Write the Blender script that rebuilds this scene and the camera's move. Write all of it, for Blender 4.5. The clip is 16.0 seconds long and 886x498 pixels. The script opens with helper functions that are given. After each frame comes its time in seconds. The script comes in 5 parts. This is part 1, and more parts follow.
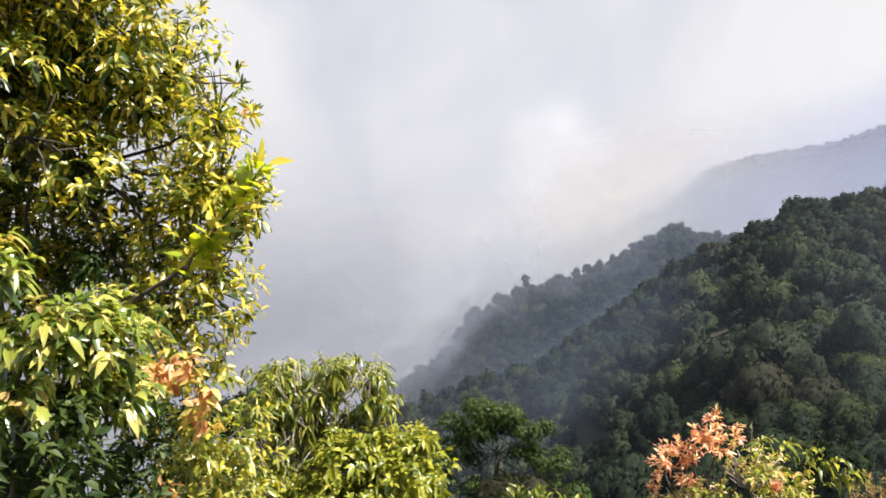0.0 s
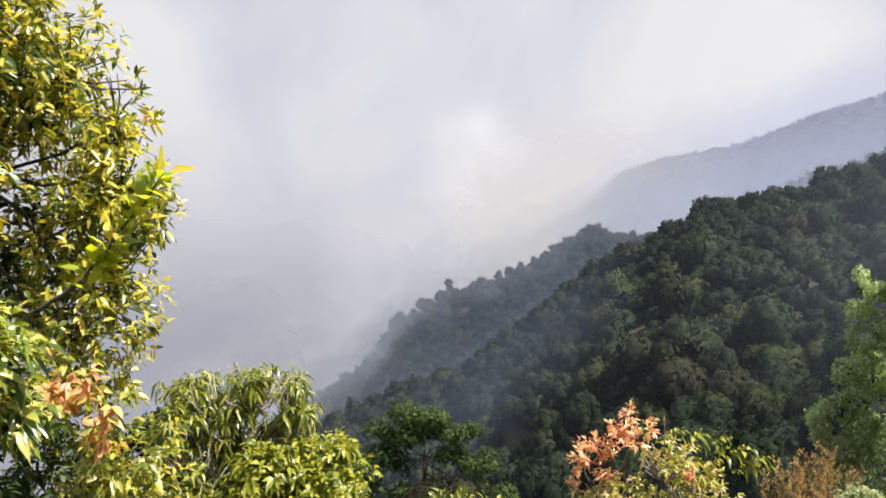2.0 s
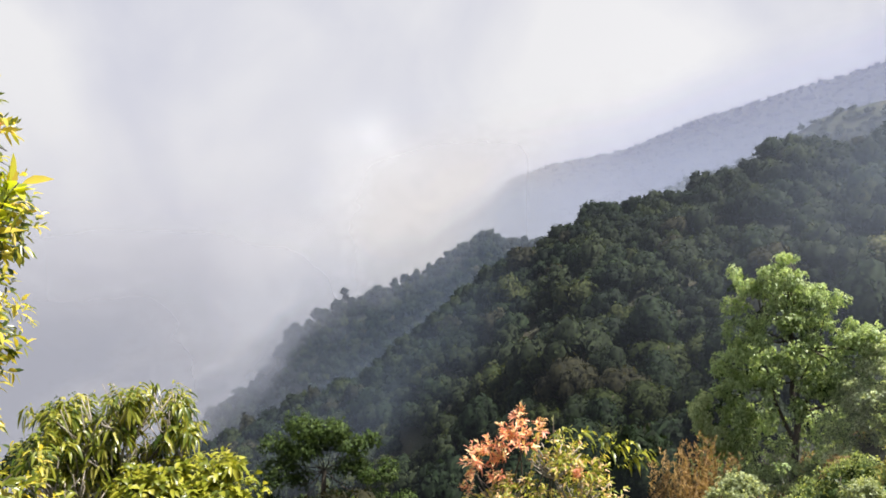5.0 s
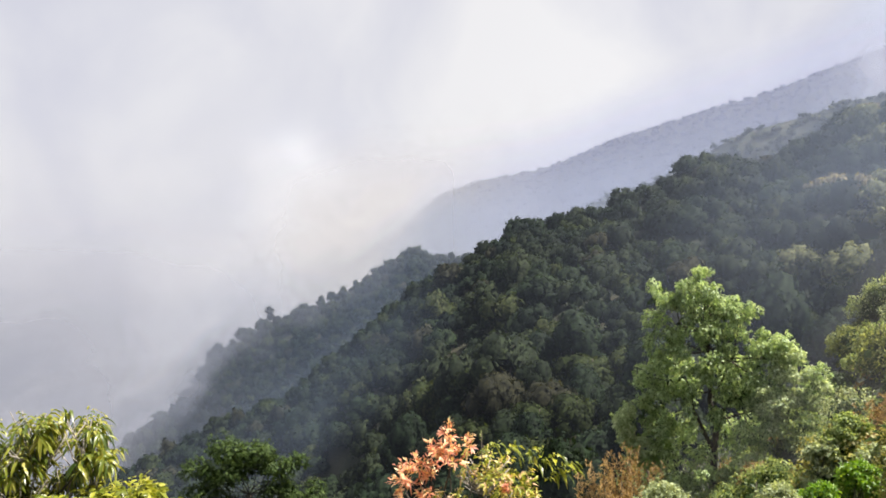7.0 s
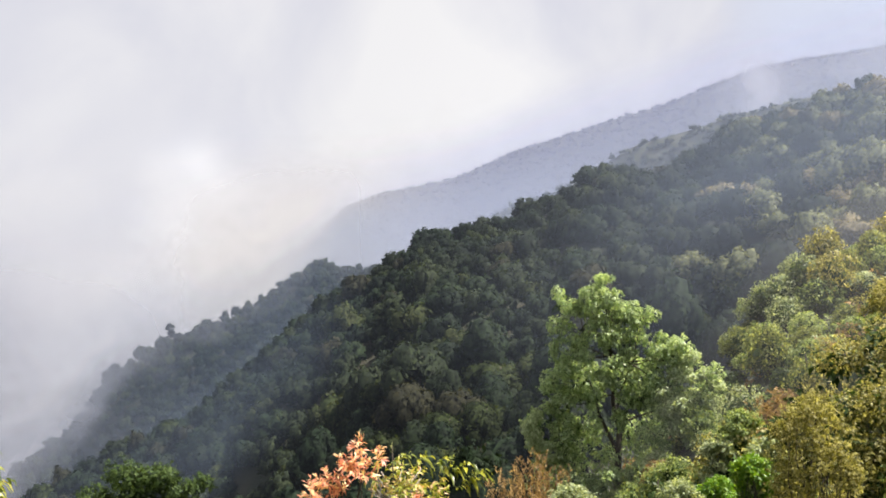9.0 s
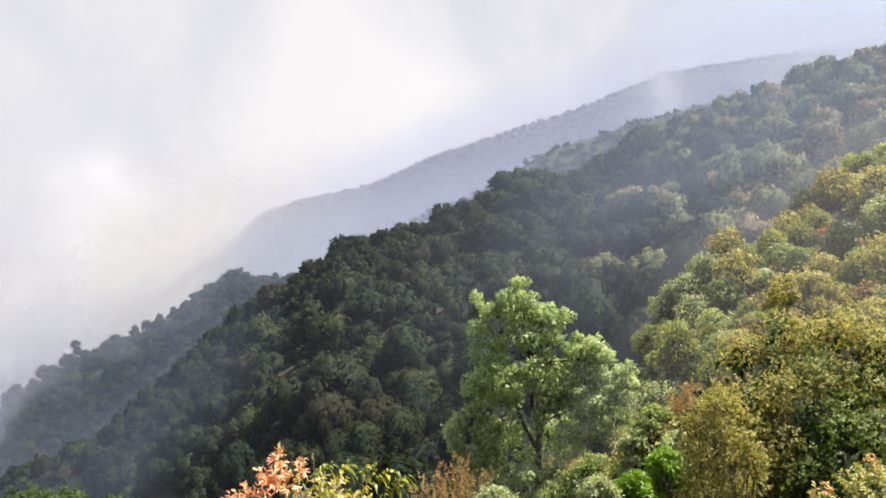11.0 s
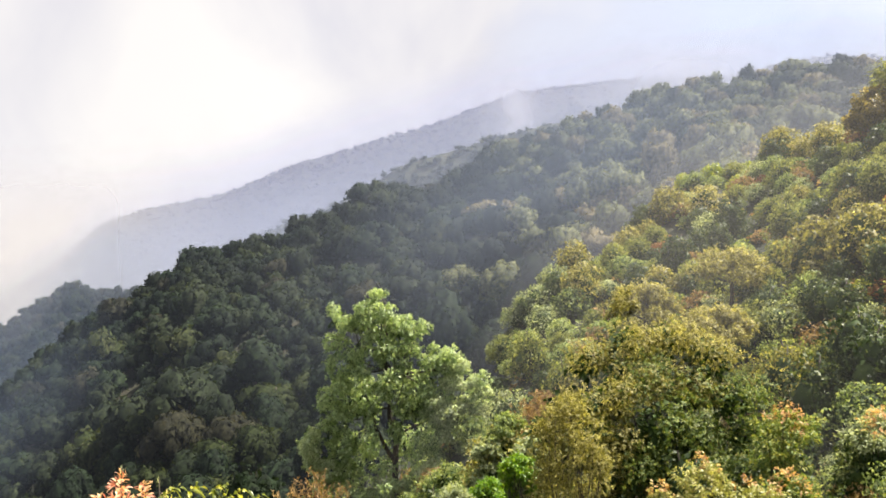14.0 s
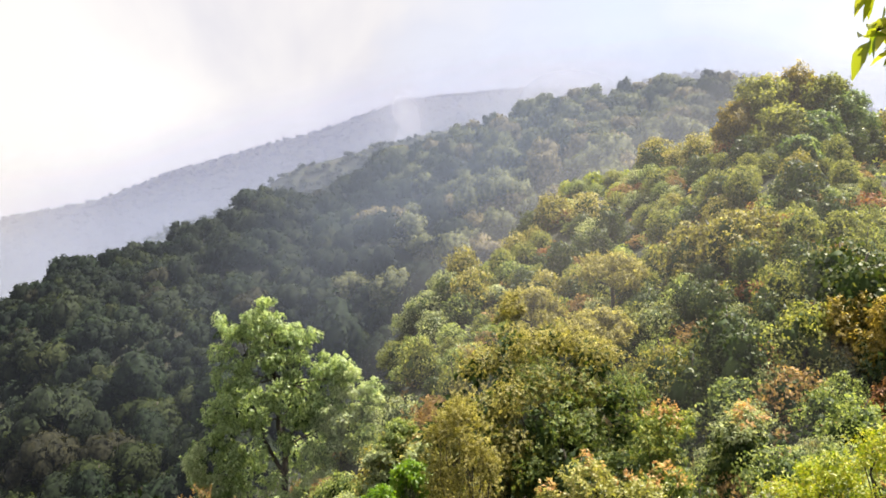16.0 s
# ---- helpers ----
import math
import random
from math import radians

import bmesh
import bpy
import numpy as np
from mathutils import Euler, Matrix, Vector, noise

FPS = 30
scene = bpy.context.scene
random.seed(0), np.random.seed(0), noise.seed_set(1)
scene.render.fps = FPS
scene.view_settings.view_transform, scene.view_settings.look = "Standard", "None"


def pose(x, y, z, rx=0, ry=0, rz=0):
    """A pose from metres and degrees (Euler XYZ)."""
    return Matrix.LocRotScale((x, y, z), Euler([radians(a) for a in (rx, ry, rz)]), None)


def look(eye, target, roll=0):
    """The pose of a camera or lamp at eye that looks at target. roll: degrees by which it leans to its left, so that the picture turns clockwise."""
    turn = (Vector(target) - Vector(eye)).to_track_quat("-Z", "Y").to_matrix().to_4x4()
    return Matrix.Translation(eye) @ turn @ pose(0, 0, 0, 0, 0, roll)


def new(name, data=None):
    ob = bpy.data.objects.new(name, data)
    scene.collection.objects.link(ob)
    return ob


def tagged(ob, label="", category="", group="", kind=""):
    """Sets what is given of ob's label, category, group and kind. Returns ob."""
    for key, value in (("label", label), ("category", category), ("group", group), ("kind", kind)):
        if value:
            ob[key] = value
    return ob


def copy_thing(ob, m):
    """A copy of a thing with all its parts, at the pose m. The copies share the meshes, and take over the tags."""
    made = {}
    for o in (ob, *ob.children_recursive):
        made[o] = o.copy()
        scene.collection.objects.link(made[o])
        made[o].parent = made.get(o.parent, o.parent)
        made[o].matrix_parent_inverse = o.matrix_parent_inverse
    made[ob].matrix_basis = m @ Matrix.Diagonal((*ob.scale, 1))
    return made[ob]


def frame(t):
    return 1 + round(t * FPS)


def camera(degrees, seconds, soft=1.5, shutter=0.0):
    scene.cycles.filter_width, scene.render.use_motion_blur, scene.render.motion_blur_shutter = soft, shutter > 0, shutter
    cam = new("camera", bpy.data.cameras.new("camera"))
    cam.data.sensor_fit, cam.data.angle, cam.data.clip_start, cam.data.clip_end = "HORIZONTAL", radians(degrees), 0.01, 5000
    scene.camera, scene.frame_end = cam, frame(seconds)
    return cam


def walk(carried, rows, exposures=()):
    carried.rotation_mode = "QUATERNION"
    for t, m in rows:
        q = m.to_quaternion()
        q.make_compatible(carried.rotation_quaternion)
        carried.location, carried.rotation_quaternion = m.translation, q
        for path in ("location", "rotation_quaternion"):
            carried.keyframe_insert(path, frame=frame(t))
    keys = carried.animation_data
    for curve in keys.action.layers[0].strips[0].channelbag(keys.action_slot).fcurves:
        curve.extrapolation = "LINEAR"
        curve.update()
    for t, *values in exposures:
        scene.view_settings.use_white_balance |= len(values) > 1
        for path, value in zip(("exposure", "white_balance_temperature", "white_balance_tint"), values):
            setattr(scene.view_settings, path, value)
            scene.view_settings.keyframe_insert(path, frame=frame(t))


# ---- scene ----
# One lens for the whole pan: the camera turns on the spot at a view point, and drifts a hand's width to the right.
EYE = 1.65
cam = camera(60.1, 16.0, soft=1.75)
TURN = [
    (0, 0.00, -7.80, -0.90), (0.5, -1.82, -7.90, -0.54), (1, -2.96, -7.35, -0.32), (1.5, -4.50, -7.34, -0.27),
    (2, -5.89, -7.35, -0.29), (2.5, -7.51, -7.55, -0.02), (3, -8.94, -7.12, -0.06), (3.5, -10.15, -7.33, 0.04),
    (4, -11.98, -7.10, -0.05), (4.2, -12.15, -7.05, -0.05), (6.3, -17.59, -6.34, 0.25), (6.5, -17.91, -6.31, 0.25), (7, -19.28, -5.50, -0.04), (7.5, -20.93, -5.72, 0.25),
    (8, -22.94, -5.39, 0.51), (8.5, -24.47, -4.94, 0.47), (9, -26.24, -4.70, 0.29), (9.2, -26.97, -4.66, 0.18), (11.3, -33.51, -4.42, 1.2), (11.5, -34.26, -4.50, 1.23),
    (12, -35.66, -4.27, 0.78), (12.5, -37.29, -3.72, 0.50), (13, -39.15, -3.54, 0.14), (13.5, -40.77, -3.39, 0.39),
    (14, -43.02, -3.52, 0.08), (14.5, -45.21, -3.15, 0.08), (15, -48.50, -2.86, -0.17), (15.5, -49.95, -2.96, -0.14),
    (16, -51.24, -3.05, 0.06)]


def drift(t):
    return 0.13 * min(t, 4.5) / 4.5


walk(cam, [(t, pose(drift(t), 0, EYE, 90 + p, r, y)) for t, y, p, r in TURN],
     [(0, 1.28, 6500, 10), (1, 1.27, 6500, 10), (1.5, 1.20, 6500, 10), (2.5, 1.18, 6500, 10), (4, 1.20, 6500, 10), (9, 1.28, 6550, 10), (13, 1.40, 6750, 10), (16, 1.48, 6900, 10)])

# ---- light ----
SUN_AZ, SUN_EL = 106.0, 61.0
scene.view_settings.exposure = 1.3


def way(az, el):
    a, e = radians(az), radians(el)
    return Vector((math.sin(a) * math.cos(e), math.cos(a) * math.cos(e), math.sin(e)))


def make_world():
    world = bpy.data.worlds.new("sky")
    scene.world = world
    world.use_nodes = True
    nt = world.node_tree
    nt.nodes.clear()
    N, link = nt.nodes.new, nt.links.new
    out, bg = N("ShaderNodeOutputWorld"), N("ShaderNodeBackground")
    sky = N("ShaderNodeTexSky")
    sky.sky_type, sky.sun_disc = "NISHITA", False
    sky.sun_elevation, sky.sun_rotation = radians(SUN_EL), radians(SUN_AZ)
    sky.altitude = 2000
    dim = N("ShaderNodeVectorMath"); dim.operation = "SCALE"; dim.inputs[3].default_value = 0.40
    link(sky.outputs[0], dim.inputs[0])
    co = N("ShaderNodeTexCoord")
    # cloud deck: broad billows and finer wisps
    big = N("ShaderNodeTexNoise"); big.inputs["Scale"].default_value = 3.2; big.inputs["Detail"].default_value = 6
    big.inputs["Roughness"].default_value = 0.5; big.inputs["Distortion"].default_value = 0.4
    link(co.outputs["Generated"], big.inputs["Vector"])
    shade = N("ShaderNodeValToRGB")
    shade.color_ramp.elements[0].position, shade.color_ramp.elements[0].color = 0.38, (0.755, 0.765, 0.865, 1)
    shade.color_ramp.elements[1].position, shade.color_ramp.elements[1].color = 0.62, (0.965, 0.96, 0.985, 1)
    link(big.outputs["Fac"], shade.inputs[0])
    # the thin places of the cloud round the sun's side glow
    glow_to = [(9.3, -0.8, 600, 0.30), (31, 7.0, 90, 0.04)]
    stir = N("ShaderNodeTexNoise"); stir.inputs["Scale"].default_value = 11; stir.inputs["Detail"].default_value = 4
    link(co.outputs["Generated"], stir.inputs["Vector"])
    off = N("ShaderNodeVectorMath"); off.operation = "MULTIPLY_ADD"
    off.inputs[1].default_value, off.inputs[2].default_value = (0.10, 0.10, 0.10), (-0.05, -0.05, -0.05)
    link(stir.outputs["Color"], off.inputs[0])
    swirl = N("ShaderNodeVectorMath"); swirl.operation = "ADD"
    link(co.outputs["Generated"], swirl.inputs[0]); link(off.outputs[0], swirl.inputs[1])
    even = N("ShaderNodeVectorMath"); even.operation = "NORMALIZE"
    link(swirl.outputs[0], even.inputs[0])
    last = shade.outputs[0]
    for az, el, tight, gain in glow_to:
        dot = N("ShaderNodeVectorMath"); dot.operation = "DOT_PRODUCT"
        dot.inputs[1].default_value = way(az, el)
        link(even.outputs[0], dot.inputs[0])
        power = N("ShaderNodeMath"); power.operation = "POWER"; power.inputs[1].default_value = tight
        link(dot.outputs["Value"], power.inputs[0])
        much = N("ShaderNodeMath"); much.operation = "MULTIPLY"; much.inputs[1].default_value = gain
        link(power.outputs[0], much.inputs[0])
        mix = N("ShaderNodeMix"); mix.data_type = "RGBA"; mix.blend_type = "ADD"; mix.clamp_result = False
        mix.inputs[7].default_value = (1, 0.99, 0.93, 1)
        link(much.outputs[0], mix.inputs[0]); link(last, mix.inputs[6])
        last = mix.outputs[2]
    # the deck opens to pale blue on the uphill side
    dot = N("ShaderNodeVectorMath"); dot.operation = "DOT_PRODUCT"
    dot.inputs[1].default_value = way(92, 24)
    link(co.outputs["Generated"], dot.inputs[0])
    add = N("ShaderNodeMath"); add.operation = "MULTIPLY_ADD"; add.inputs[1].default_value = -0.5
    link(big.outputs["Fac"], add.inputs[0]); link(dot.outputs["Value"], add.inputs[2])
    cover = N("ShaderNodeValToRGB")
    cover.color_ramp.elements[0].position, cover.color_ramp.elements[0].color = 0.48, (1, 1, 1, 1)
    cover.color_ramp.elements[1].position, cover.color_ramp.elements[1].color = 0.85, (0.74, 0.74, 0.74, 1)
    link(add.outputs[0], cover.inputs[0])
    mix = N("ShaderNodeMix"); mix.data_type = "RGBA"
    link(cover.outputs[0], mix.inputs[0]); link(dim.outputs[0], mix.inputs[6]); link(last, mix.inputs[7])
    link(mix.outputs[2], bg.inputs[0])
    bg.inputs[1].default_value = 0.375
    link(bg.outputs[0], out.inputs[0])


make_world()
sun = new("sun", bpy.data.lights.new("sun", "SUN"))
sun.data.energy, sun.data.angle, sun.data.color = 5.7, radians(0.6), (1.0, 0.94, 0.84)
sun.matrix_world = look(way(SUN_AZ, SUN_EL) * 300, (0, 0, 0))

# ---- materials ----


def nodes_of(name):
    m = bpy.data.materials.new(name)
    m.use_nodes = True
    nt = m.node_tree
    nt.nodes.clear()
    out = nt.nodes.new("ShaderNodeOutputMaterial")
    return m, nt.nodes.new, nt.links.new, out


def ramp(N, stops):
    r = N("ShaderNodeValToRGB")
    while len(r.color_ramp.elements) < len(stops):
        r.color_ramp.elements.new(0.5)
    for e, (p, c) in zip(r.color_ramp.elements, stops):
        e.position, e.color = p, (*c, 1)
    return r


def leaf_material(name, stops, thin=0.35, gloss=0.45, spec=0.4, patch=0.0, patch_size=0.1, vary=1.0, grain=0.0):
    """Leaves: a colour of its own for every leaf, mottled, shining on top and letting light through."""
    m, N, link, out = nodes_of(name)
    geo, info = N("ShaderNodeNewGeometry"), N("ShaderNodeObjectInfo")
    pick = ramp(N, stops)
    wob = N("ShaderNodeMath"); wob.operation = "MULTIPLY_ADD"; wob.inputs[1].default_value = 0.35; wob.inputs[2].default_value = -0.17
    link(info.outputs["Random"], wob.inputs[0])
    own = N("ShaderNodeMath"); own.operation = "MULTIPLY_ADD"; own.inputs[1].default_value = vary; own.inputs[2].default_value = 0.5 - 0.5 * vary
    link(geo.outputs["Random Per Island"], own.inputs[0])
    add = N("ShaderNodeMath"); add.operation = "ADD"; add.use_clamp = True
    link(own.outputs[0], add.inputs[0])
    link(wob.outputs[0], add.inputs[1])
    last = add.outputs[0]
    if patch:
        co = N("ShaderNodeTexCoord")
        noi = N("ShaderNodeTexNoise"); noi.inputs["Scale"].default_value = patch_size; noi.inputs["Detail"].default_value = 3
        link(co.outputs["Object"], noi.inputs["Vector"])
        sh = N("ShaderNodeMath"); sh.operation = "MULTIPLY_ADD"; sh.inputs[1].default_value = patch; sh.inputs[2].default_value = -0.5 * patch
        link(noi.outputs["Fac"], sh.inputs[0])
        a2 = N("ShaderNodeMath"); a2.operation = "ADD"; a2.use_clamp = True
        link(last, a2.inputs[0]); link(sh.outputs[0], a2.inputs[1])
        last = a2.outputs[0]
    link(last, pick.inputs[0])
    colour = pick.outputs[0]
    if grain:
        # sprays of leaves too small to stand alone: flecks of colour over the close canopy, with their own relief
        co = N("ShaderNodeTexCoord")
        fine = N("ShaderNodeTexNoise"); fine.inputs["Scale"].default_value = grain; fine.inputs["Detail"].default_value = 4
        fine.inputs["Roughness"].default_value = 0.62
        link(co.outputs["Object"], fine.inputs["Vector"])
        fleck = ramp(N, [(0.34, (0.26, 0.27, 0.31)), (0.52, (0.60, 0.60, 0.63)), (0.70, (1.10, 1.07, 1.0))])
        link(fine.outputs["Fac"], fleck.inputs[0])
        dapple = N("ShaderNodeMix"); dapple.data_type = "RGBA"; dapple.blend_type = "MULTIPLY"; dapple.inputs[0].default_value = 1
        link(colour, dapple.inputs[6]); link(fleck.outputs[0], dapple.inputs[7])
        colour = dapple.outputs[2]
    top = N("ShaderNodeBsdfPrincipled")
    if grain:
        bump = N("ShaderNodeBump"); bump.inputs["Strength"].default_value = 0.5; bump.inputs["Distance"].default_value = 0.35 / grain
        link(fine.outputs["Fac"], bump.inputs["Height"]); link(bump.outputs[0], top.inputs["Normal"])
    top.inputs["Roughness"].default_value = gloss
    top.inputs["Specular IOR Level"].default_value = spec
    through_leaf = N("ShaderNodeBsdfTranslucent")
    warm = N("ShaderNodeMix"); warm.data_type = "RGBA"; warm.blend_type = "MULTIPLY"
    warm.inputs[0].default_value = 1; warm.inputs[7].default_value = (1.4, 1.32, 0.62, 1)
    link(colour, top.inputs["Base Color"])
    link(colour, warm.inputs[6]); link(warm.outputs[2], through_leaf.inputs[0])
    mix = N("ShaderNodeMixShader"); mix.inputs[0].default_value = thin
    link(top.outputs[0], mix.inputs[1]); link(through_leaf.outputs[0], mix.inputs[2]); link(mix.outputs[0], out.inputs[0])
    return m


def bark_material(name, dark, light, scale=14):
    m, N, link, out = nodes_of(name)
    co = N("ShaderNodeTexCoord")
    stretch = N("ShaderNodeMapping"); stretch.inputs["Scale"].default_value = (1, 1, 0.25)
    link(co.outputs["Object"], stretch.inputs[0])
    a = N("ShaderNodeTexNoise"); a.inputs["Scale"].default_value = scale; a.inputs["Detail"].default_value = 7
    link(stretch.outputs[0], a.inputs["Vector"])
    c = ramp(N, [(0.35, dark), (0.7, light)])
    link(a.outputs["Fac"], c.inputs[0])
    b = N("ShaderNodeBsdfPrincipled"); b.inputs["Roughness"].default_value = 0.9
    bump = N("ShaderNodeBump"); bump.inputs["Strength"].default_value = 0.5; bump.inputs["Distance"].default_value = 0.02
    link(a.outputs["Fac"], bump.inputs["Height"]); link(bump.outputs[0], b.inputs["Normal"])
    link(c.outputs[0], b.inputs["Base Color"]); link(b.outputs[0], out.inputs[0])
    return m


def ground_material():
    m, N, link, out = nodes_of("undergrowth")
    co = N("ShaderNodeTexCoord")
    a = N("ShaderNodeTexNoise"); a.inputs["Scale"].default_value = 0.12; a.inputs["Detail"].default_value = 8
    b = N("ShaderNodeTexNoise"); b.inputs["Scale"].default_value = 2.5; b.inputs["Detail"].default_value = 6
    link(co.outputs["Object"], a.inputs["Vector"]); link(co.outputs["Object"], b.inputs["Vector"])
    ca = ramp(N, [(0.3, (0.014, 0.024, 0.010)), (0.5, (0.026, 0.036, 0.015)), (0.7, (0.055, 0.048, 0.026))])
    link(a.outputs["Fac"], ca.inputs[0])
    cb = ramp(N, [(0.3, (0.3, 0.3, 0.3)), (0.7, (0.85, 0.85, 0.8))])
    link(b.outputs["Fac"], cb.inputs[0])
    mul = N("ShaderNodeMix"); mul.data_type = "RGBA"; mul.blend_type = "MULTIPLY"; mul.inputs[0].default_value = 1
    link(ca.outputs[0], mul.inputs[6]); link(cb.outputs[0], mul.inputs[7])
    p = N("ShaderNodeBsdfPrincipled"); p.inputs["Roughness"].default_value = 0.95
    bump = N("ShaderNodeBump"); bump.inputs["Strength"].default_value = 1; bump.inputs["Distance"].default_value = 0.4
    link(b.outputs["Fac"], bump.inputs["Height"]); link(bump.outputs[0], p.inputs["Normal"])
    link(mul.outputs[2], p.inputs["Base Color"]); link(p.outputs[0], out.inputs[0])
    return m


def mist_material(name, along, low, high, scale, wisp, sway, tone, foot=1.0, band=18.0):
    """Cloud: white droplets that scatter light both ways, thick or thin along the bank (degrees, cover) and fading upwards."""
    m, N, link, out = nodes_of(name)
    uv = N("ShaderNodeUVMap"); uv.uv_map = "bank"
    sep = N("ShaderNodeSeparateXYZ"); link(uv.outputs[0], sep.inputs[0])
    co = N("ShaderNodeTexCoord")
    n = N("ShaderNodeTexNoise"); n.inputs["Scale"].default_value = scale; n.inputs["Detail"].default_value = 5
    n.inputs["Roughness"].default_value = 0.55; n.inputs["Distortion"].default_value = 0.6
    link(co.outputs["Object"], n.inputs["Vector"])
    cen = N("ShaderNodeMath"); cen.operation = "SUBTRACT"; cen.inputs[1].default_value = 0.5
    link(n.outputs["Fac"], cen.inputs[0])
    xs = N("ShaderNodeMath"); xs.operation = "MULTIPLY_ADD"; xs.inputs[1].default_value = sway / 130.0
    link(cen.outputs[0], xs.inputs[0]); link(sep.outputs[0], xs.inputs[2])
    r = ramp(N, [((a + 40) / 130.0, (c, c, c)) for a, c in along])
    link(xs.outputs[0], r.inputs[0])
    ys = N("ShaderNodeMath"); ys.operation = "MULTIPLY_ADD"; ys.inputs[1].default_value = sway / 50.0
    link(cen.outputs[0], ys.inputs[0]); link(sep.outputs[1], ys.inputs[2])
    top = ramp(N, [((low + 30 - band) / 50.0, (foot, foot, foot)), ((low + 30 - band * 0.22) / 50.0, (1, 1, 1)), ((low + 30) / 50.0, (1, 1, 1)), ((high + 30) / 50.0, (0, 0, 0))])
    top.color_ramp.interpolation = "EASE"
    link(ys.outputs[0], top.inputs[0])
    w = N("ShaderNodeMath"); w.operation = "MULTIPLY_ADD"; w.inputs[1].default_value = wisp; w.inputs[2].default_value = 1.0
    link(cen.outputs[0], w.inputs[0])
    a1 = N("ShaderNodeMath"); a1.operation = "MULTIPLY"; link(r.outputs[0], a1.inputs[0]); link(top.outputs[0], a1.inputs[1])
    a2 = N("ShaderNodeMath"); a2.operation = "MULTIPLY"; a2.use_clamp = True
    link(a1.outputs[0], a2.inputs[0]); link(w.outputs[0], a2.inputs[1])
    d, t = N("ShaderNodeBsdfDiffuse"), N("ShaderNodeBsdfTranslucent")
    for s in (d, t):
        s.inputs[0].default_value = tone
    both = N("ShaderNodeMixShader"); both.inputs[0].default_value = 0.5
    link(d.outputs[0], both.inputs[1]); link(t.outputs[0], both.inputs[2])
    clear = N("ShaderNodeBsdfTransparent")
    mix = N("ShaderNodeMixShader")
    link(a2.outputs[0], mix.inputs[0]); link(clear.outputs[0], mix.inputs[1]); link(both.outputs[0], mix.inputs[2])
    link(mix.outputs[0], out.inputs[0])
    return m


MIST = (0.187, 0.200, 0.248, 1)
BRIGHT = (0.262, 0.306, 0.405, 1)
LILAC = (0.259, 0.300, 0.423, 1)
GLEAM = (0.250, 0.276, 0.410, 1)
WHITE = (0.355, 0.355, 0.378, 1)
BLUE = (0.127, 0.166, 0.246, 1)
SUNNY = (0.287, 0.291, 0.314, 1)
PEARL = (0.289, 0.298, 0.348, 1)
M_GROUND = ground_material()
M_BARK = bark_material("grey_brown_bark", (0.022, 0.018, 0.013), (0.09, 0.075, 0.058))
M_TWIG = bark_material("pale_twig_bark", (0.14, 0.12, 0.10), (0.40, 0.36, 0.31), 30)
# Dark evergreen leaves, set darker still: the slope's cloud shade is in the colour.
M_DARK = leaf_material("cloud_shade_forest_leaf", [(0.0, (0.011, 0.020, 0.010)), (0.5, (0.022, 0.034, 0.016)), (1.0, (0.041, 0.056, 0.025))], 0.3, 0.75, 0.12, patch=0.7, patch_size=0.10, vary=0.6, grain=1.1)
M_DEEP = leaf_material("cloud_shade_green_leaf", [(0.0, (0.011, 0.023, 0.011)), (0.6, (0.021, 0.037, 0.017)), (1.0, (0.036, 0.056, 0.025))], 0.3, 0.75, 0.12, patch=0.7, patch_size=0.10, vary=0.6, grain=1.1)
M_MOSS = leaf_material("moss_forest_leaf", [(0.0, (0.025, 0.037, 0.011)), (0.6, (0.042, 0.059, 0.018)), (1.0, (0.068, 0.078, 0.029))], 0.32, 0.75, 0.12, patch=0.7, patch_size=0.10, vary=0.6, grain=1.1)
M_DUSK = leaf_material("cloud_shade_blackish_leaf", [(0.0, (0.007, 0.016, 0.010)), (0.6, (0.014, 0.025, 0.015)), (1.0, (0.023, 0.037, 0.020))], 0.3, 0.75, 0.12, patch=0.7, patch_size=0.10, vary=0.6, grain=1.1)
M_OLIVE = leaf_material("olive_leaf", [(0.0, (0.068, 0.087, 0.026)), (0.5, (0.154, 0.181, 0.058)), (1.0, (0.333, 0.350, 0.133))], 0.52, 0.6, 0.2)
M_BRONZE = leaf_material("bronze_leaf", [(0.0, (0.021, 0.024, 0.013)), (0.5, (0.036, 0.038, 0.021)), (1.0, (0.057, 0.055, 0.029))], 0.3, 0.75, 0.12, patch=0.7, patch_size=0.10, vary=0.6, grain=1.1)
M_FRESH = leaf_material("fresh_green_leaf", [(0.0, (0.115, 0.170, 0.066)), (0.5, (0.270, 0.375, 0.180)), (1.0, (0.520, 0.610, 0.390))], 0.42, 0.4, 0.45)
M_PALEFRESH = leaf_material("pale_green_leaf", [(0.0, (0.160, 0.220, 0.115)), (0.5, (0.390, 0.475, 0.290)), (1.0, (0.640, 0.700, 0.530))], 0.45, 0.45, 0.4)
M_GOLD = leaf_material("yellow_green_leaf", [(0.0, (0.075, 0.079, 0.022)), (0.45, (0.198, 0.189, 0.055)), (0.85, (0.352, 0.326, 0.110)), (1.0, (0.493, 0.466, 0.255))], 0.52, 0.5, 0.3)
M_LIME = leaf_material("lime_leaf", [(0.0, (0.12, 0.19, 0.012)), (0.5, (0.25, 0.31, 0.02)), (1.0, (0.42, 0.42, 0.06))], 0.45, 0.4, 0.5)
M_GREY = leaf_material("grey_green_leaf", [(0.0, (0.101, 0.140, 0.071)), (0.5, (0.252, 0.293, 0.173)), (1.0, (0.504, 0.558, 0.374))], 0.46, 0.6, 0.2)
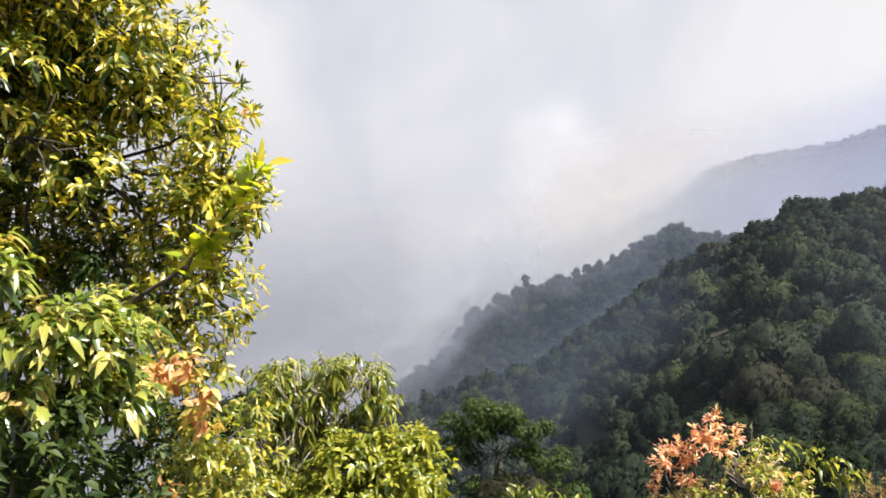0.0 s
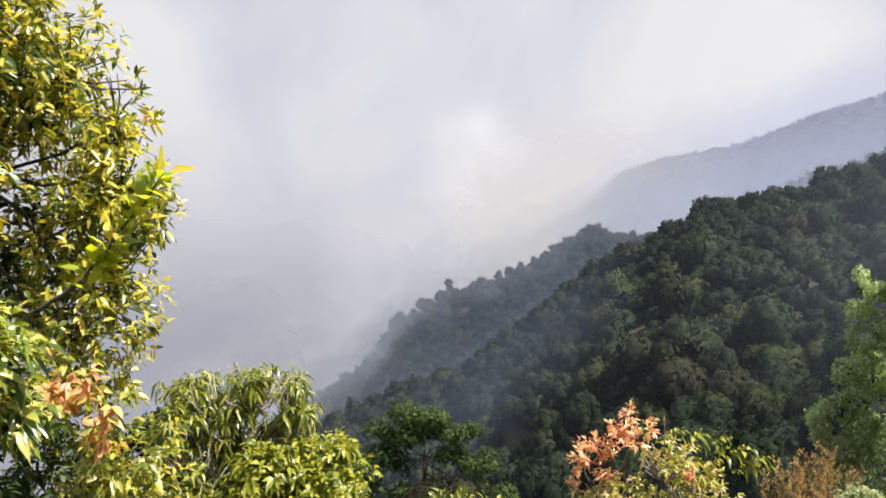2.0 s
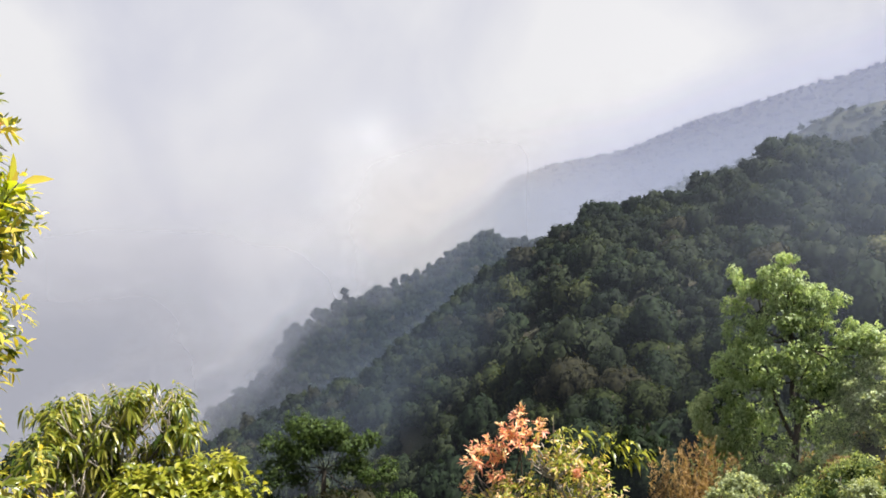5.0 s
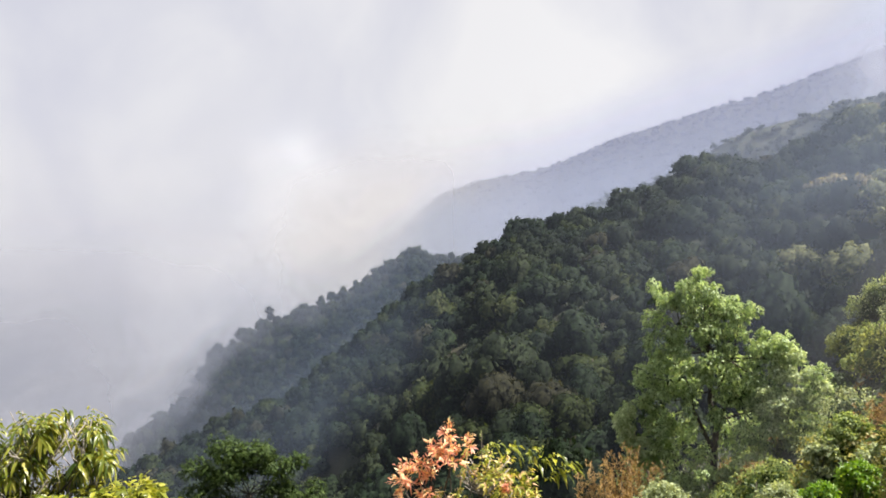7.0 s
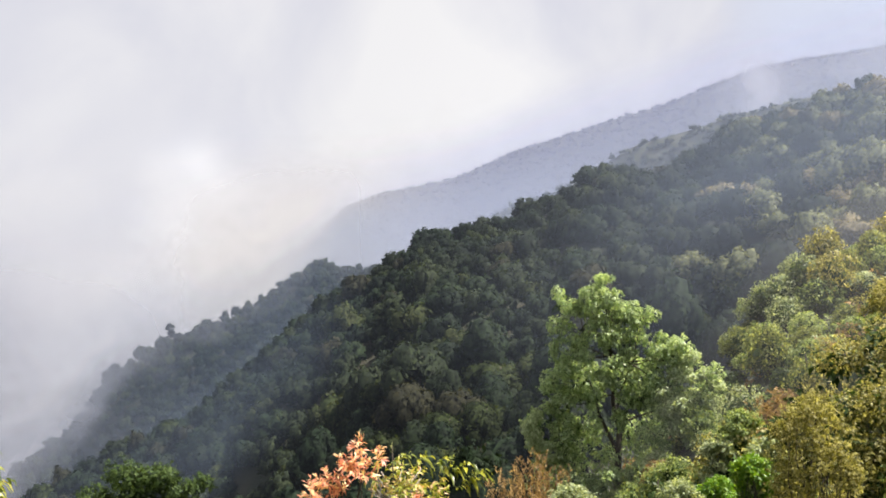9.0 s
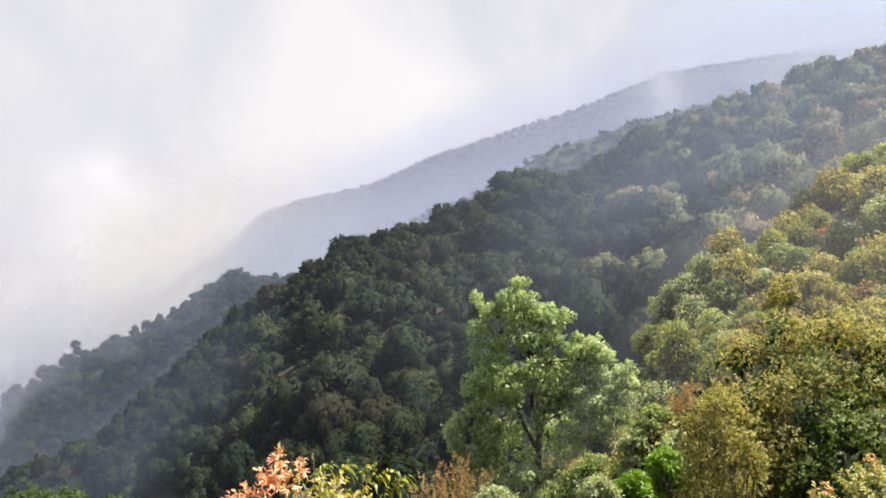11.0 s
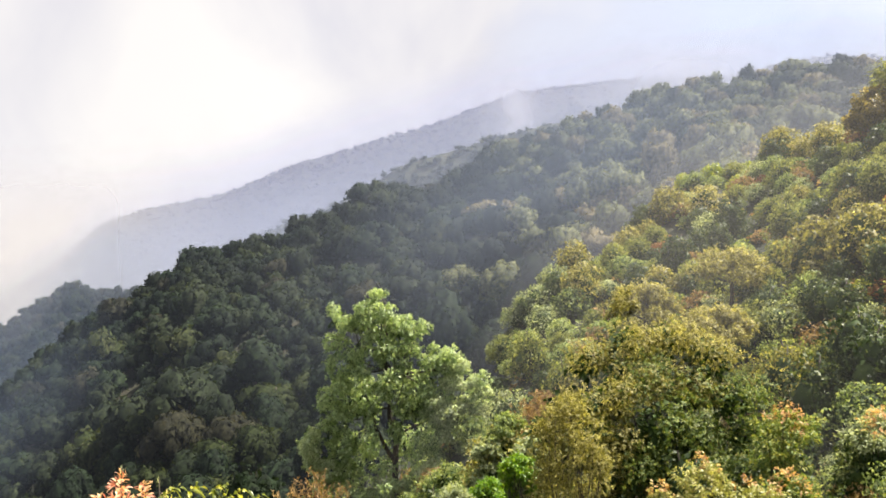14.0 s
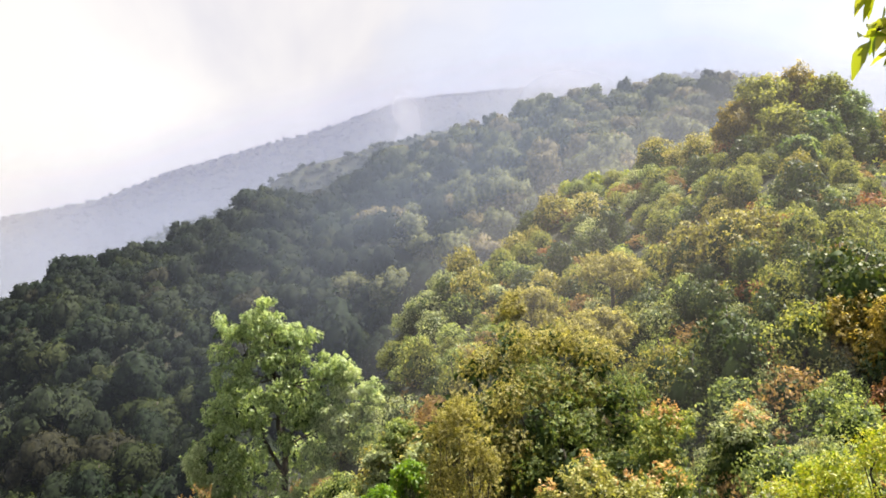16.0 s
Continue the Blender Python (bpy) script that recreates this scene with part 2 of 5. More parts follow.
M_DRY = leaf_material("dry_tan_leaf", [(0.0, (0.12, 0.075, 0.034)), (0.5, (0.27, 0.175, 0.08)), (1.0, (0.42, 0.30, 0.16))], 0.35, 0.7, 0.2)
M_PINK = leaf_material("pink_young_leaf", [(0.0, (0.40, 0.14, 0.08)), (0.25, (0.68, 0.28, 0.19)), (0.5, (0.82, 0.48, 0.32)), (0.75, (0.84, 0.62, 0.38)), (1.0, (0.60, 0.50, 0.16))], 0.4, 0.4, 0.5)
M_ORANGE = leaf_material("orange_young_leaf", [(0.0, (0.36, 0.16, 0.08)), (0.3, (0.60, 0.32, 0.16)), (0.55, (0.70, 0.44, 0.20)), (0.8, (0.62, 0.46, 0.14)), (1.0, (0.40, 0.38, 0.06))], 0.4, 0.4, 0.5)
M_BLUSH = leaf_material("faded_young_leaf", [(0.0, (0.30, 0.16, 0.07)), (0.5, (0.46, 0.27, 0.14)), (1.0, (0.52, 0.42, 0.22))], 0.4, 0.5, 0.3)
M_SUNLIT = leaf_material("sunlit_shrub_leaf", [(0.0, (0.076, 0.102, 0.010)), (0.4, (0.230, 0.255, 0.025)), (0.75, (0.391, 0.383, 0.051)), (1.0, (0.510, 0.459, 0.136))], 0.42, 0.35, 0.55)
M_CREAM = leaf_material("yellow_cream_leaf", [(0.0, (0.06, 0.10, 0.012)), (0.35, (0.20, 0.24, 0.03)), (0.7, (0.40, 0.40, 0.06)), (0.9, (0.56, 0.48, 0.14)), (1.0, (0.66, 0.46, 0.28))], 0.4, 0.4, 0.5)
M_NEAR = leaf_material("glossy_near_leaf", [(0.0, (0.050, 0.085, 0.014)), (0.25, (0.160, 0.190, 0.026)), (0.42, (0.320, 0.320, 0.036)), (0.66, (0.540, 0.470, 0.060)), (0.92, (0.660, 0.520, 0.120)), (1.0, (0.450, 0.220, 0.070))], 0.5, 0.30, 0.7)
M_SAPLING = leaf_material("sapling_leaf", [(0.0, (0.025, 0.055, 0.012)), (0.3, (0.110, 0.165, 0.025)), (0.6, (0.280, 0.320, 0.050)), (0.9, (0.520, 0.470, 0.140)), (1.0, (0.480, 0.300, 0.130))], 0.42, 0.27, 0.8)
M_GOLDGREEN = leaf_material("yellow_leaf", [(0.0, (0.034, 0.063, 0.009)), (0.4, (0.128, 0.162, 0.017)), (0.75, (0.264, 0.272, 0.034)), (1.0, (0.408, 0.374, 0.102))], 0.42, 0.32, 0.6)
# low leaves of the near tree, with shade put into their dark colour
M_UNDERSHADE = leaf_material("shade_dark_leaf", [(0.0, (0.010, 0.022, 0.006)), (0.6, (0.024, 0.045, 0.010)), (1.0, (0.060, 0.082, 0.020))], 0.3, 0.5, 0.2)
# dark leaf colour of some plants; inside crowns it stands in for shade
M_DARKSHADE = leaf_material("dark_leaf_and_inner_shade", [(0.0, (0.02, 0.038, 0.010)), (0.6, (0.042, 0.072, 0.02)), (1.0, (0.075, 0.11, 0.03))], 0.3, 0.6, 0.15)
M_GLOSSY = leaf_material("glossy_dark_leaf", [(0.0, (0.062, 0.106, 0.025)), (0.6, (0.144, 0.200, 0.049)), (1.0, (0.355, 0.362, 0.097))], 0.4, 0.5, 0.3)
M_OLIVEGOLD = leaf_material("olive_gold_leaf", [(0.0, (0.102, 0.088, 0.024)), (0.5, (0.225, 0.186, 0.048)), (1.0, (0.450, 0.353, 0.101))], 0.5, 0.45, 0.4)
M_PALE = leaf_material("pale_yellow_leaf", [(0.0, (0.16, 0.18, 0.05)), (0.6, (0.36, 0.37, 0.12)), (1.0, (0.52, 0.47, 0.24))], 0.4, 0.4, 0.5)
M_SHOOT = leaf_material("bright_shoot_leaf", [(0.0, (0.20, 0.28, 0.02)), (0.4, (0.38, 0.44, 0.03)), (0.8, (0.56, 0.58, 0.06)), (1.0, (0.62, 0.42, 0.08))], 0.55, 0.35, 0.6)
M_LIMEGREEN = leaf_material("vivid_green_leaf", [(0.0, (0.06, 0.14, 0.008)), (0.5, (0.13, 0.25, 0.015)), (1.0, (0.27, 0.38, 0.04))], 0.45, 0.4, 0.5)
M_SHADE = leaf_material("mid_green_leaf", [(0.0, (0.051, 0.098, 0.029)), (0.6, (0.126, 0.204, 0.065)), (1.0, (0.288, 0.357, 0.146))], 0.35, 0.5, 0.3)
M_SAGE = leaf_material("sage_green_leaf", [(0.0, (0.075, 0.114, 0.041)), (0.5, (0.189, 0.249, 0.097)), (1.0, (0.403, 0.457, 0.221))], 0.50, 0.6, 0.2)

# paler forest leaves: the upper slope's sunlight is partly put into their colour
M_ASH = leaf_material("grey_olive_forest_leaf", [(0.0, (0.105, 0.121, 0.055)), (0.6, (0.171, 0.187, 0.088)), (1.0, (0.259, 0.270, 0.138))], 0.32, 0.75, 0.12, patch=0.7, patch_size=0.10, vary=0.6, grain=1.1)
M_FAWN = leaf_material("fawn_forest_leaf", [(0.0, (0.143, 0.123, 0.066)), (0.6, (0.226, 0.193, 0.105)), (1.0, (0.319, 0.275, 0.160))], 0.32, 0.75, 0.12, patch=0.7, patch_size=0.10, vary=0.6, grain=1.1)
M_RUST = leaf_material("rust_red_leaf", [(0.0, (0.10, 0.045, 0.025)), (0.5, (0.22, 0.10, 0.05)), (1.0, (0.36, 0.20, 0.10))], 0.35, 0.6, 0.2)
# near-black green for small dark trees, some of them standing for shaded gaps
M_INKY = leaf_material("dark_slope_leaf", [(0.0, (0.022, 0.042, 0.014)), (0.6, (0.050, 0.078, 0.026)), (1.0, (0.125, 0.150, 0.050))], 0.3, 0.5, 0.3)

# ---- mesh builders ----
rng = np.random.default_rng(7)


def unit(v):
    v = np.asarray(v, float)
    return v / np.maximum(np.linalg.norm(v, axis=-1, keepdims=True), 1e-9)


def mesh_from(name, verts, tris, mats, index=None, smooth=False, normals=None):
    """A mesh of triangles from arrays."""
    smooth = smooth or normals is not None
    me = bpy.data.meshes.new(name)
    verts, tris = np.asarray(verts, np.float32), np.asarray(tris, np.int32)
    me.vertices.add(len(verts)); me.vertices.foreach_set("co", verts.ravel())
    me.loops.add(tris.size); me.loops.foreach_set("vertex_index", tris.ravel())
    me.polygons.add(len(tris))
    me.polygons.foreach_set("loop_start", np.arange(0, tris.size, 3, dtype=np.int32))
    me.polygons.foreach_set("loop_total", np.full(len(tris), 3, np.int32))
    for m in mats:
        me.materials.append(m)
    if index is not None:
        me.polygons.foreach_set("material_index", np.asarray(index, np.int32))
    if smooth:
        me.polygons.foreach_set("use_smooth", np.ones(len(tris), bool))
    me.update(calc_edges=True)
    me.validate()
    if normals is not None:
        me.normals_split_custom_set_from_vertices(np.asarray(normals, np.float32))
    return me


def join(pieces):
    n = np.cumsum([0] + [len(q[0]) for q in pieces])
    out = [np.concatenate([q[0] for q in pieces]), np.concatenate([np.asarray(q[1]) + k for q, k in zip(pieces, n)])]
    if len(pieces[0]) > 2:
        out.append(np.concatenate([q[2] for q in pieces]))
    return tuple(out)


def soften(geo, c, rad, k):
    """Leaves of one lobe share its rounded shading: windings face outwards, normals lean to the lobe's own."""
    v, t = geo[0], np.array(geo[1])
    face = np.cross(v[t[:, 1]] - v[t[:, 0]], v[t[:, 2]] - v[t[:, 0]])
    out = unit((v - np.asarray(c)) / np.asarray(rad) ** 2 + 1e-6)
    back = (face * out[t[:, 0]]).sum(1) < 0
    t[back] = t[back][:, ::-1]
    face[back] *= -1
    flat = np.zeros_like(v)
    for j in range(3):
        np.add.at(flat, t[:, j], unit(face))
    return v, t, unit(out * k + unit(flat) * (1 - k))


def tube(points, radii, sides=6):
    """A tapered, closed limb along points."""
    points = np.asarray(points, float)
    ring = []
    for i, p in enumerate(points):
        d = unit(points[min(i + 1, len(points) - 1)] - points[max(i - 1, 0)])
        u = unit(np.cross(d, (0.31, 0.9, 0.2)))
        w = np.cross(d, u)
        a = np.arange(sides) * 2 * np.pi / sides
        ring.append(p + radii[i] * (np.cos(a)[:, None] * u + np.sin(a)[:, None] * w))
    v = np.concatenate(ring + [points[-1:]])
    t = []
    for i in range(len(points) - 1):
        for k in range(sides):
            a, b = i * sides + k, i * sides + (k + 1) % sides
            t += [(a, b, b + sides), (a, b + sides, a + sides)]
    last = (len(points) - 1) * sides
    t += [(last + k, last + (k + 1) % sides, len(v) - 1) for k in range(sides)]
    return v, np.array(t)


def blades(P, axis, nrm, L, W, fine=True, droop=0.15):
    """Leaves: pointed blades folded along the midrib, bent downwards at the tip."""
    P, axis = np.asarray(P), unit(axis)
    side = unit(np.cross(axis, nrm))
    nrm = np.cross(side, axis)
    L, W = L[:, None], W[:, None]
    sag = np.array([0, 0, -1.0]) * droop * L
    if fine == 2:
        # five stations along the midrib, with an oval margin, a folded rib and a bent tip
        rib = [P + axis * L * x + sag * x * x for x in (0, 0.18, 0.42, 0.70, 1.0)]
        edge = [[rib[k] + e * side * W * w + nrm * W * w * 0.35 for k, w in ((1, 0.32), (2, 0.50), (3, 0.36))] for e in (1, -1)]
        pts = rib + edge[0] + edge[1]
        f = []
        for m, turn in ((5, 1), (8, -1)):
            tri = [(0, m, 1), (1, m, m + 1), (1, m + 1, 2), (2, m + 1, m + 2), (2, m + 2, 3), (3, m + 2, 4)]
            f += [q[::turn] for q in tri]
        f = np.array(f)
    elif fine:
        pts = [P, P + axis * L * 0.5 + sag * 0.25, P + axis * L + sag,
               P + axis * L * 0.28 + side * W * 0.42 + nrm * W * 0.16 + sag * 0.08, P + axis * L * 0.66 + side * W * 0.40 + nrm * W * 0.14 + sag * 0.45,
               P + axis * L * 0.28 - side * W * 0.42 + nrm * W * 0.16 + sag * 0.08, P + axis * L * 0.66 - side * W * 0.40 + nrm * W * 0.14 + sag * 0.45]
        f = np.array([(0, 3, 1), (1, 3, 4), (1, 4, 2), (0, 1, 5), (1, 6, 5), (1, 2, 6)])
    else:
        pts = [P, P + axis * L * 0.5 + side * W * 0.5 + nrm * W * 0.1, P + axis * L + sag, P + axis * L * 0.5 - side * W * 0.5 + nrm * W * 0.1]
        f = np.array([(0, 1, 2), (0, 2, 3)])
    k = len(pts)
    v = np.stack(pts, 1).reshape(-1, 3)
    t = (np.arange(len(P))[:, None, None] * k + f[None]).reshape(-1, 3)
    return v, t


def sprays(at, aim, n, L, W, spread=0.9, droop=0.25, fine=True, r=rng):
    """Shoots: n leaves set round the end of each twig, spreading from its axis."""
    at, aim = np.repeat(np.asarray(at), n, 0), np.repeat(unit(aim), n, 0)
    m = len(at)
    rand = unit(r.normal(size=(m, 3)))
    out = unit(rand - (rand * aim).sum(1, keepdims=True) * aim)
    back = (np.tile(np.arange(n), m // n) / n)[:, None]
    axis = unit(aim * (1.0 - spread * (0.45 + 0.5 * back)) + out * spread * (0.6 + 0.4 * back) + r.normal(size=(m, 3)) * 0.12)
    pos = at - aim * back * L * 1.1
    nrm = unit(aim + np.array([0, 0, 0.6]) + r.normal(size=(m, 3)) * 0.25)
    ll = L * r.uniform(0.65, 1.2, m)
    return blades(pos, axis, nrm, ll, ll * W / L * r.uniform(0.8, 1.2, m), fine, droop)


def on_lobe(c, rad, n, r=rng, low=-0.5, deep=0.25):
    """n points in the outer shell of an ellipsoid, few of them underneath, with their outward ways."""
    d = unit(r.normal(size=(n * 3, 3)))
    d = d[d[:, 2] > low - r.uniform(0, 0.5, len(d))][:n]
    while len(d) < n:
        d = np.concatenate([d, d])[:n]
    k = 1 - deep * r.uniform(0, 1, len(d)) ** 2
    bump = 1 + 0.16 * np.sin(d[:, 0] * 5 + c[0] * 3) * np.sin(d[:, 1] * 6 + c[1]) + 0.1 * np.sin(d[:, 2] * 9 + c[2])
    return np.asarray(c) + d * np.asarray(rad) * (k * bump)[:, None], unit(d / np.asarray(rad))


def core(c, rad, r=rng, ring=7):
    """The close, shaded inside of a lobe of foliage."""
    nu, nv = ring, ring // 2 + 1
    v = [(0, 0, 1)]
    for i in range(1, nv):
        th = np.pi * i / nv
        for k in range(nu):
            ph = 2 * np.pi * (k + 0.5 * (i % 2)) / nu
            v.append((np.sin(th) * np.cos(ph), np.sin(th) * np.sin(ph), np.cos(th)))
    v.append((0, 0, -1))
    v = np.array(v) * r.uniform(0.82, 1.12, (len(v), 1))
    t = [(0, 1 + k, 1 + (k + 1) % nu) for k in range(nu)]
    for i in range(nv - 2):
        a0, b0 = 1 + i * nu, 1 + (i + 1) * nu
        for k in range(nu):
            k2 = (k + 1) % nu
            t += [(a0 + k, b0 + k, b0 + k2), (a0 + k, b0 + k2, a0 + k2)]
    e, b0 = len(v) - 1, 1 + (nv - 2) * nu
    t += [(e, b0 + (k + 1) % nu, b0 + k) for k in range(nu)]
    return np.asarray(c) + v * np.asarray(rad), np.array(t)


def part(name, mesh, parent, label=""):
    ob = new(name, mesh)
    ob.parent = parent
    if name == "twig_work":
        tagged(ob, kind="stuff")
    return tagged(ob, label) if label else ob


# ---- the ground ----


def line(pairs):
    a, v = zip(*pairs)
    return lambda az: np.interp(az, a, v)


# crests of the ridges, as bearings (clockwise from the first view) and heights in degrees above the eye, with the tree cover
RIDGE_A = line([(-40, -26), (-10, -22), (0.7, -18.3), (8, -15.4), (15, -10.2), (20, -6.2), (22.7, -4.9), (25.7, -2.9), (29, -2.2), (32, -1.6), (36, 0.5), (38.7, 1.9), (41.4, 1.0), (44.7, 2.8), (47.1, 4.6), (50.7, 5.8), (56.7, 7.8), (60, 8.9), (63.6, 9.2), (70, 9.8), (72.6, 9.3), (80, 6), (95, 6), (180, 10), (260, -8), (320, -26)])
RIDGE_B = line([(-40, -24), (-12, -22), (-7, -19.8), (-3.4, -16.9), (-1, -15.9), (0.6, -14.6), (1.6, -12.9), (2.8, -11.7), (6.4, -10.2), (9.3, -9.0), (11.2, -8.1), (13.4, -7.0), (15.3, -5.7), (17, -4.9), (20.2, -5.5), (25, -6), (60, 0), (95, 2), (180, 5), (320, -24)])
RIDGE_C = line([(-40, -22), (0, -18), (20, -8), (28, -3), (31, -1.0), (34.4, 0.1), (39.9, 3.5), (43.3, 4.4), (47.1, 5.5), (55, 6.8), (70, 6), (95, 4), (180, 5), (320, -22)])
RIDGE_D = line([(-40, -20), (0, -16), (10, -9), (16, -3.2), (19, -0.3), (21.9, 0.6), (27, 1.6), (31.9, 3.5), (35.9, 4.9), (40.6, 5.9), (44.7, 7.6), (48.7, 8.7), (52.6, 9.2), (56.3, 9.5), (63.4, 9.2), (75, 7), (95, 4), (180, 5), (320, -20)])
RIDGE_E = line([(-40, -20), (30, -14), (50, 2), (58, 8), (64.6, 9.4), (70, 10.1), (73, 9.6), (78, 7.5), (80.5, 6.6), (90, 5), (180, 4), (320, -12)])
NEAR_UP = line([(-40, -28), (30, -26), (36, -21.5), (40, -19.5), (43.4, -15), (47.2, -10), (48.9, -6.5), (54, -2.4), (57, -0.4), (60.3, 2.4), (64.3, 3.4), (68.9, 6.0), (71.9, 7.5), (75.4, 8.0), (78.2, 7.2), (80.8, 5.6), (95, 5), (180, 9), (260, -10), (320, -28)])
NEAR_AT = line([(-40, 75), (36, 68), (43.4, 72), (50, 84), (54, 96), (60, 118), (69, 128), (75, 112), (95, 110), (180, 90), (320, 75)])
MIDDLE = line([(-40, -34), (30, -30), (36, -28), (43, -25.5), (50, -23), (58, -22), (66, -19.5), (72, -15.5), (78, -13), (82, -12), (120, 0), (180, 6), (260, -16), (320, -34)])
VERGE = line([(-40, -13), (20, -14), (40, -12.5), (52, -11.5), (65, -10.5), (75, -8.5), (82, -6.8), (120, -3), (180, 3), (260, -6), (320, -13)])


def section(az):
    """Range and height of the ground along one bearing."""
    def up(r, el, cover):
        return EYE + r * math.tan(radians(float(el))) - cover
    rn = float(NEAR_AT(az))
    pts = [(0, 0), (2.2, -0.1), (4.5, -1.3 if not 100 < az < 250 else 0.2), (8.5, -4.0 if not 100 < az < 250 else 1.0), (22, float(VERGE(az))), (42, up(42, MIDDLE(az), 0)), (rn, up(rn, NEAR_UP(az), 4.0))]
    ra = 270.0 if az > 15 else 235.0 + (az + 40) * 0.6
    za = up(ra, RIDGE_A(az), 7 + 0.4 * min(max((az - 42) / 10, 0), 1))
    foot = up(150, RIDGE_A(az) - 13.5, 6)
    pts += [(rn + 28, min(pts[-1][1] - 7, max(foot, pts[-1][1] - 30))), (150, foot), (ra, za)]
    for r, ridge, cover, dip in ((430, RIDGE_B, 5.6, 30), (620, RIDGE_C, 7, 40), (950, RIDGE_D, 2, 70), (1600, RIDGE_E, 2, 120)):
        z = up(r, ridge(az), cover)
        pts += [((pts[-1][0] + r) * 0.5 - 15, min(pts[-1][1], z) - dip), (r, z)]
    pts += [(2400, -560), (4800, -1200)]
    return pts


AZ = np.concatenate([np.arange(-40, 96, 0.75), np.arange(100, 320, 5.0)])
RR = np.concatenate([np.array([0.6, 1.4, 2.2, 3.3, 4.5, 6.2, 8.5, 12, 16]), np.arange(22, 300, 6.0), np.arange(305, 640, 15.0), np.arange(650, 1660, 40.0), np.array([1900, 2400, 3300, 4800])])
HEIGHT = np.array([np.interp(RR, *zip(*section(a))) for a in AZ])
for i, a in enumerate(AZ):
    for k, r in enumerate(RR):
        if r > 12:
            HEIGHT[i, k] += noise.noise(Vector((r * math.sin(radians(a)), r * math.cos(radians(a)), 0)) * (0.045 if r < 320 else 0.012)) * min(1.6 + r * 0.004, 5)


def ground_z(az, r):
    i = int(np.clip(np.searchsorted(AZ, az) - 1, 0, len(AZ) - 2))
    f = (az - AZ[i]) / (AZ[i + 1] - AZ[i])
    return float(np.interp(r, RR, HEIGHT[i]) * (1 - f) + np.interp(r, RR, HEIGHT[i + 1]) * f)


def spot(az, r, z=None):
    return np.array([r * math.sin(radians(az)), r * math.cos(radians(az)), ground_z(az, r) if z is None else z])


def aim_at(az, el, r):
    """A place by bearing, height angle above the eye and horizontal range."""
    return np.array([r * math.sin(radians(az)), r * math.cos(radians(az)), EYE + r * math.tan(radians(el))])


def make_ground():
    na, nr = len(AZ), len(RR)
    a = np.radians(AZ)
    x, y = np.sin(a)[:, None] * RR, np.cos(a)[:, None] * RR
    v = np.concatenate([np.stack([x, y, HEIGHT], -1).reshape(-1, 3), [[0, 0, 0]]])
    i, k = np.meshgrid(np.arange(na), np.arange(nr - 1), indexing="ij")
    j = (i + 1) % na
    q = np.stack([i * nr + k, i * nr + k + 1, j * nr + k + 1, j * nr + k], -1).reshape(-1, 4)
    t = np.concatenate([q[:, [0, 2, 1]], q[:, [0, 3, 2]], [(na * nr, i0 * nr, ((i0 + 1) % na) * nr) for i0 in range(na)]])
    t = t[:, ::-1]
    tagged(new("ground", mesh_from("ground", v, t, [M_GROUND], smooth=True)), "steep mountain ground under dense undergrowth", "ground", kind="structure")


make_ground()


# ---- mist ----


def mist(name, r, along, low, high, scale, wisp, sway, label, crest=None, tone=MIST, lean=0.8, bottom=-32, top=20, foot=1.0, band=18.0, lie=None):
    some = [a for (a, c), (_, c0), (_, c1) in zip(along, along[:1] + along, along[1:] + along[-1:]) if c or c0 or c1]
    az, el = np.arange(max(some[0] - 0.3 * sway, -40), min(some[-1] + 0.3 * sway, 90) + 0.1, 1.0), np.linspace(bottom, top, 53)
    def reach(a, e):
        """The banks lean back with the slopes."""
        c = float((lie or crest)(a)) if crest else 0.0
        return r * (1 + 0.03 * math.sin(a * 0.13) + lean * (math.tan(radians(e)) - math.tan(radians(c))))
    v = np.array([aim_at(a, e, max(reach(a, e), r * 0.5)) for a in az for e in el])
    ne = len(el)
    t = []
    for i in range(len(az) - 1):
        for k in range(ne - 1):
            c = float(crest(az[i])) if crest else 0.0
            if crest and r > 500 and el[k] < c - (7 if r > 750 else 14) or el[k] > c + high + 0.35 * sway or foot == 0 and el[k + 1] < c + low - band - 0.35 * sway:
                continue
            p = i * ne + k
            t += [(p, p + ne, p + ne + 1), (p, p + ne + 1, p + 1)]
    # droplets scatter the light from above evenly, whichever way the bank faces
    t = np.array(t)
    away = (np.cross(v[t[:, 1]] - v[t[:, 0]], v[t[:, 2]] - v[t[:, 0]]) * v[t[:, 0]]).sum(1) > 0
    t[away] = t[away][:, ::-1]
    me = mesh_from(name, v, t, [mist_material(name, along, low, high, scale, wisp, sway, tone, foot, band)], normals=np.tile([0.0, 0.0, 1.0], (len(v), 1)))
    uv = me.uv_layers.new(name="bank")
    idx = np.empty(len(me.loops), np.int32); me.loops.foreach_get("vertex_index", idx)
    flat = np.array([((a + 40) / 130.0, (e - (float(crest(a)) if crest else 0) + 30) / 50.0) for a in az for e in el], np.float32)
    uv.data.foreach_set("uv", flat[idx].ravel())
    tagged(new(name, me), label, "mist", kind="stuff")


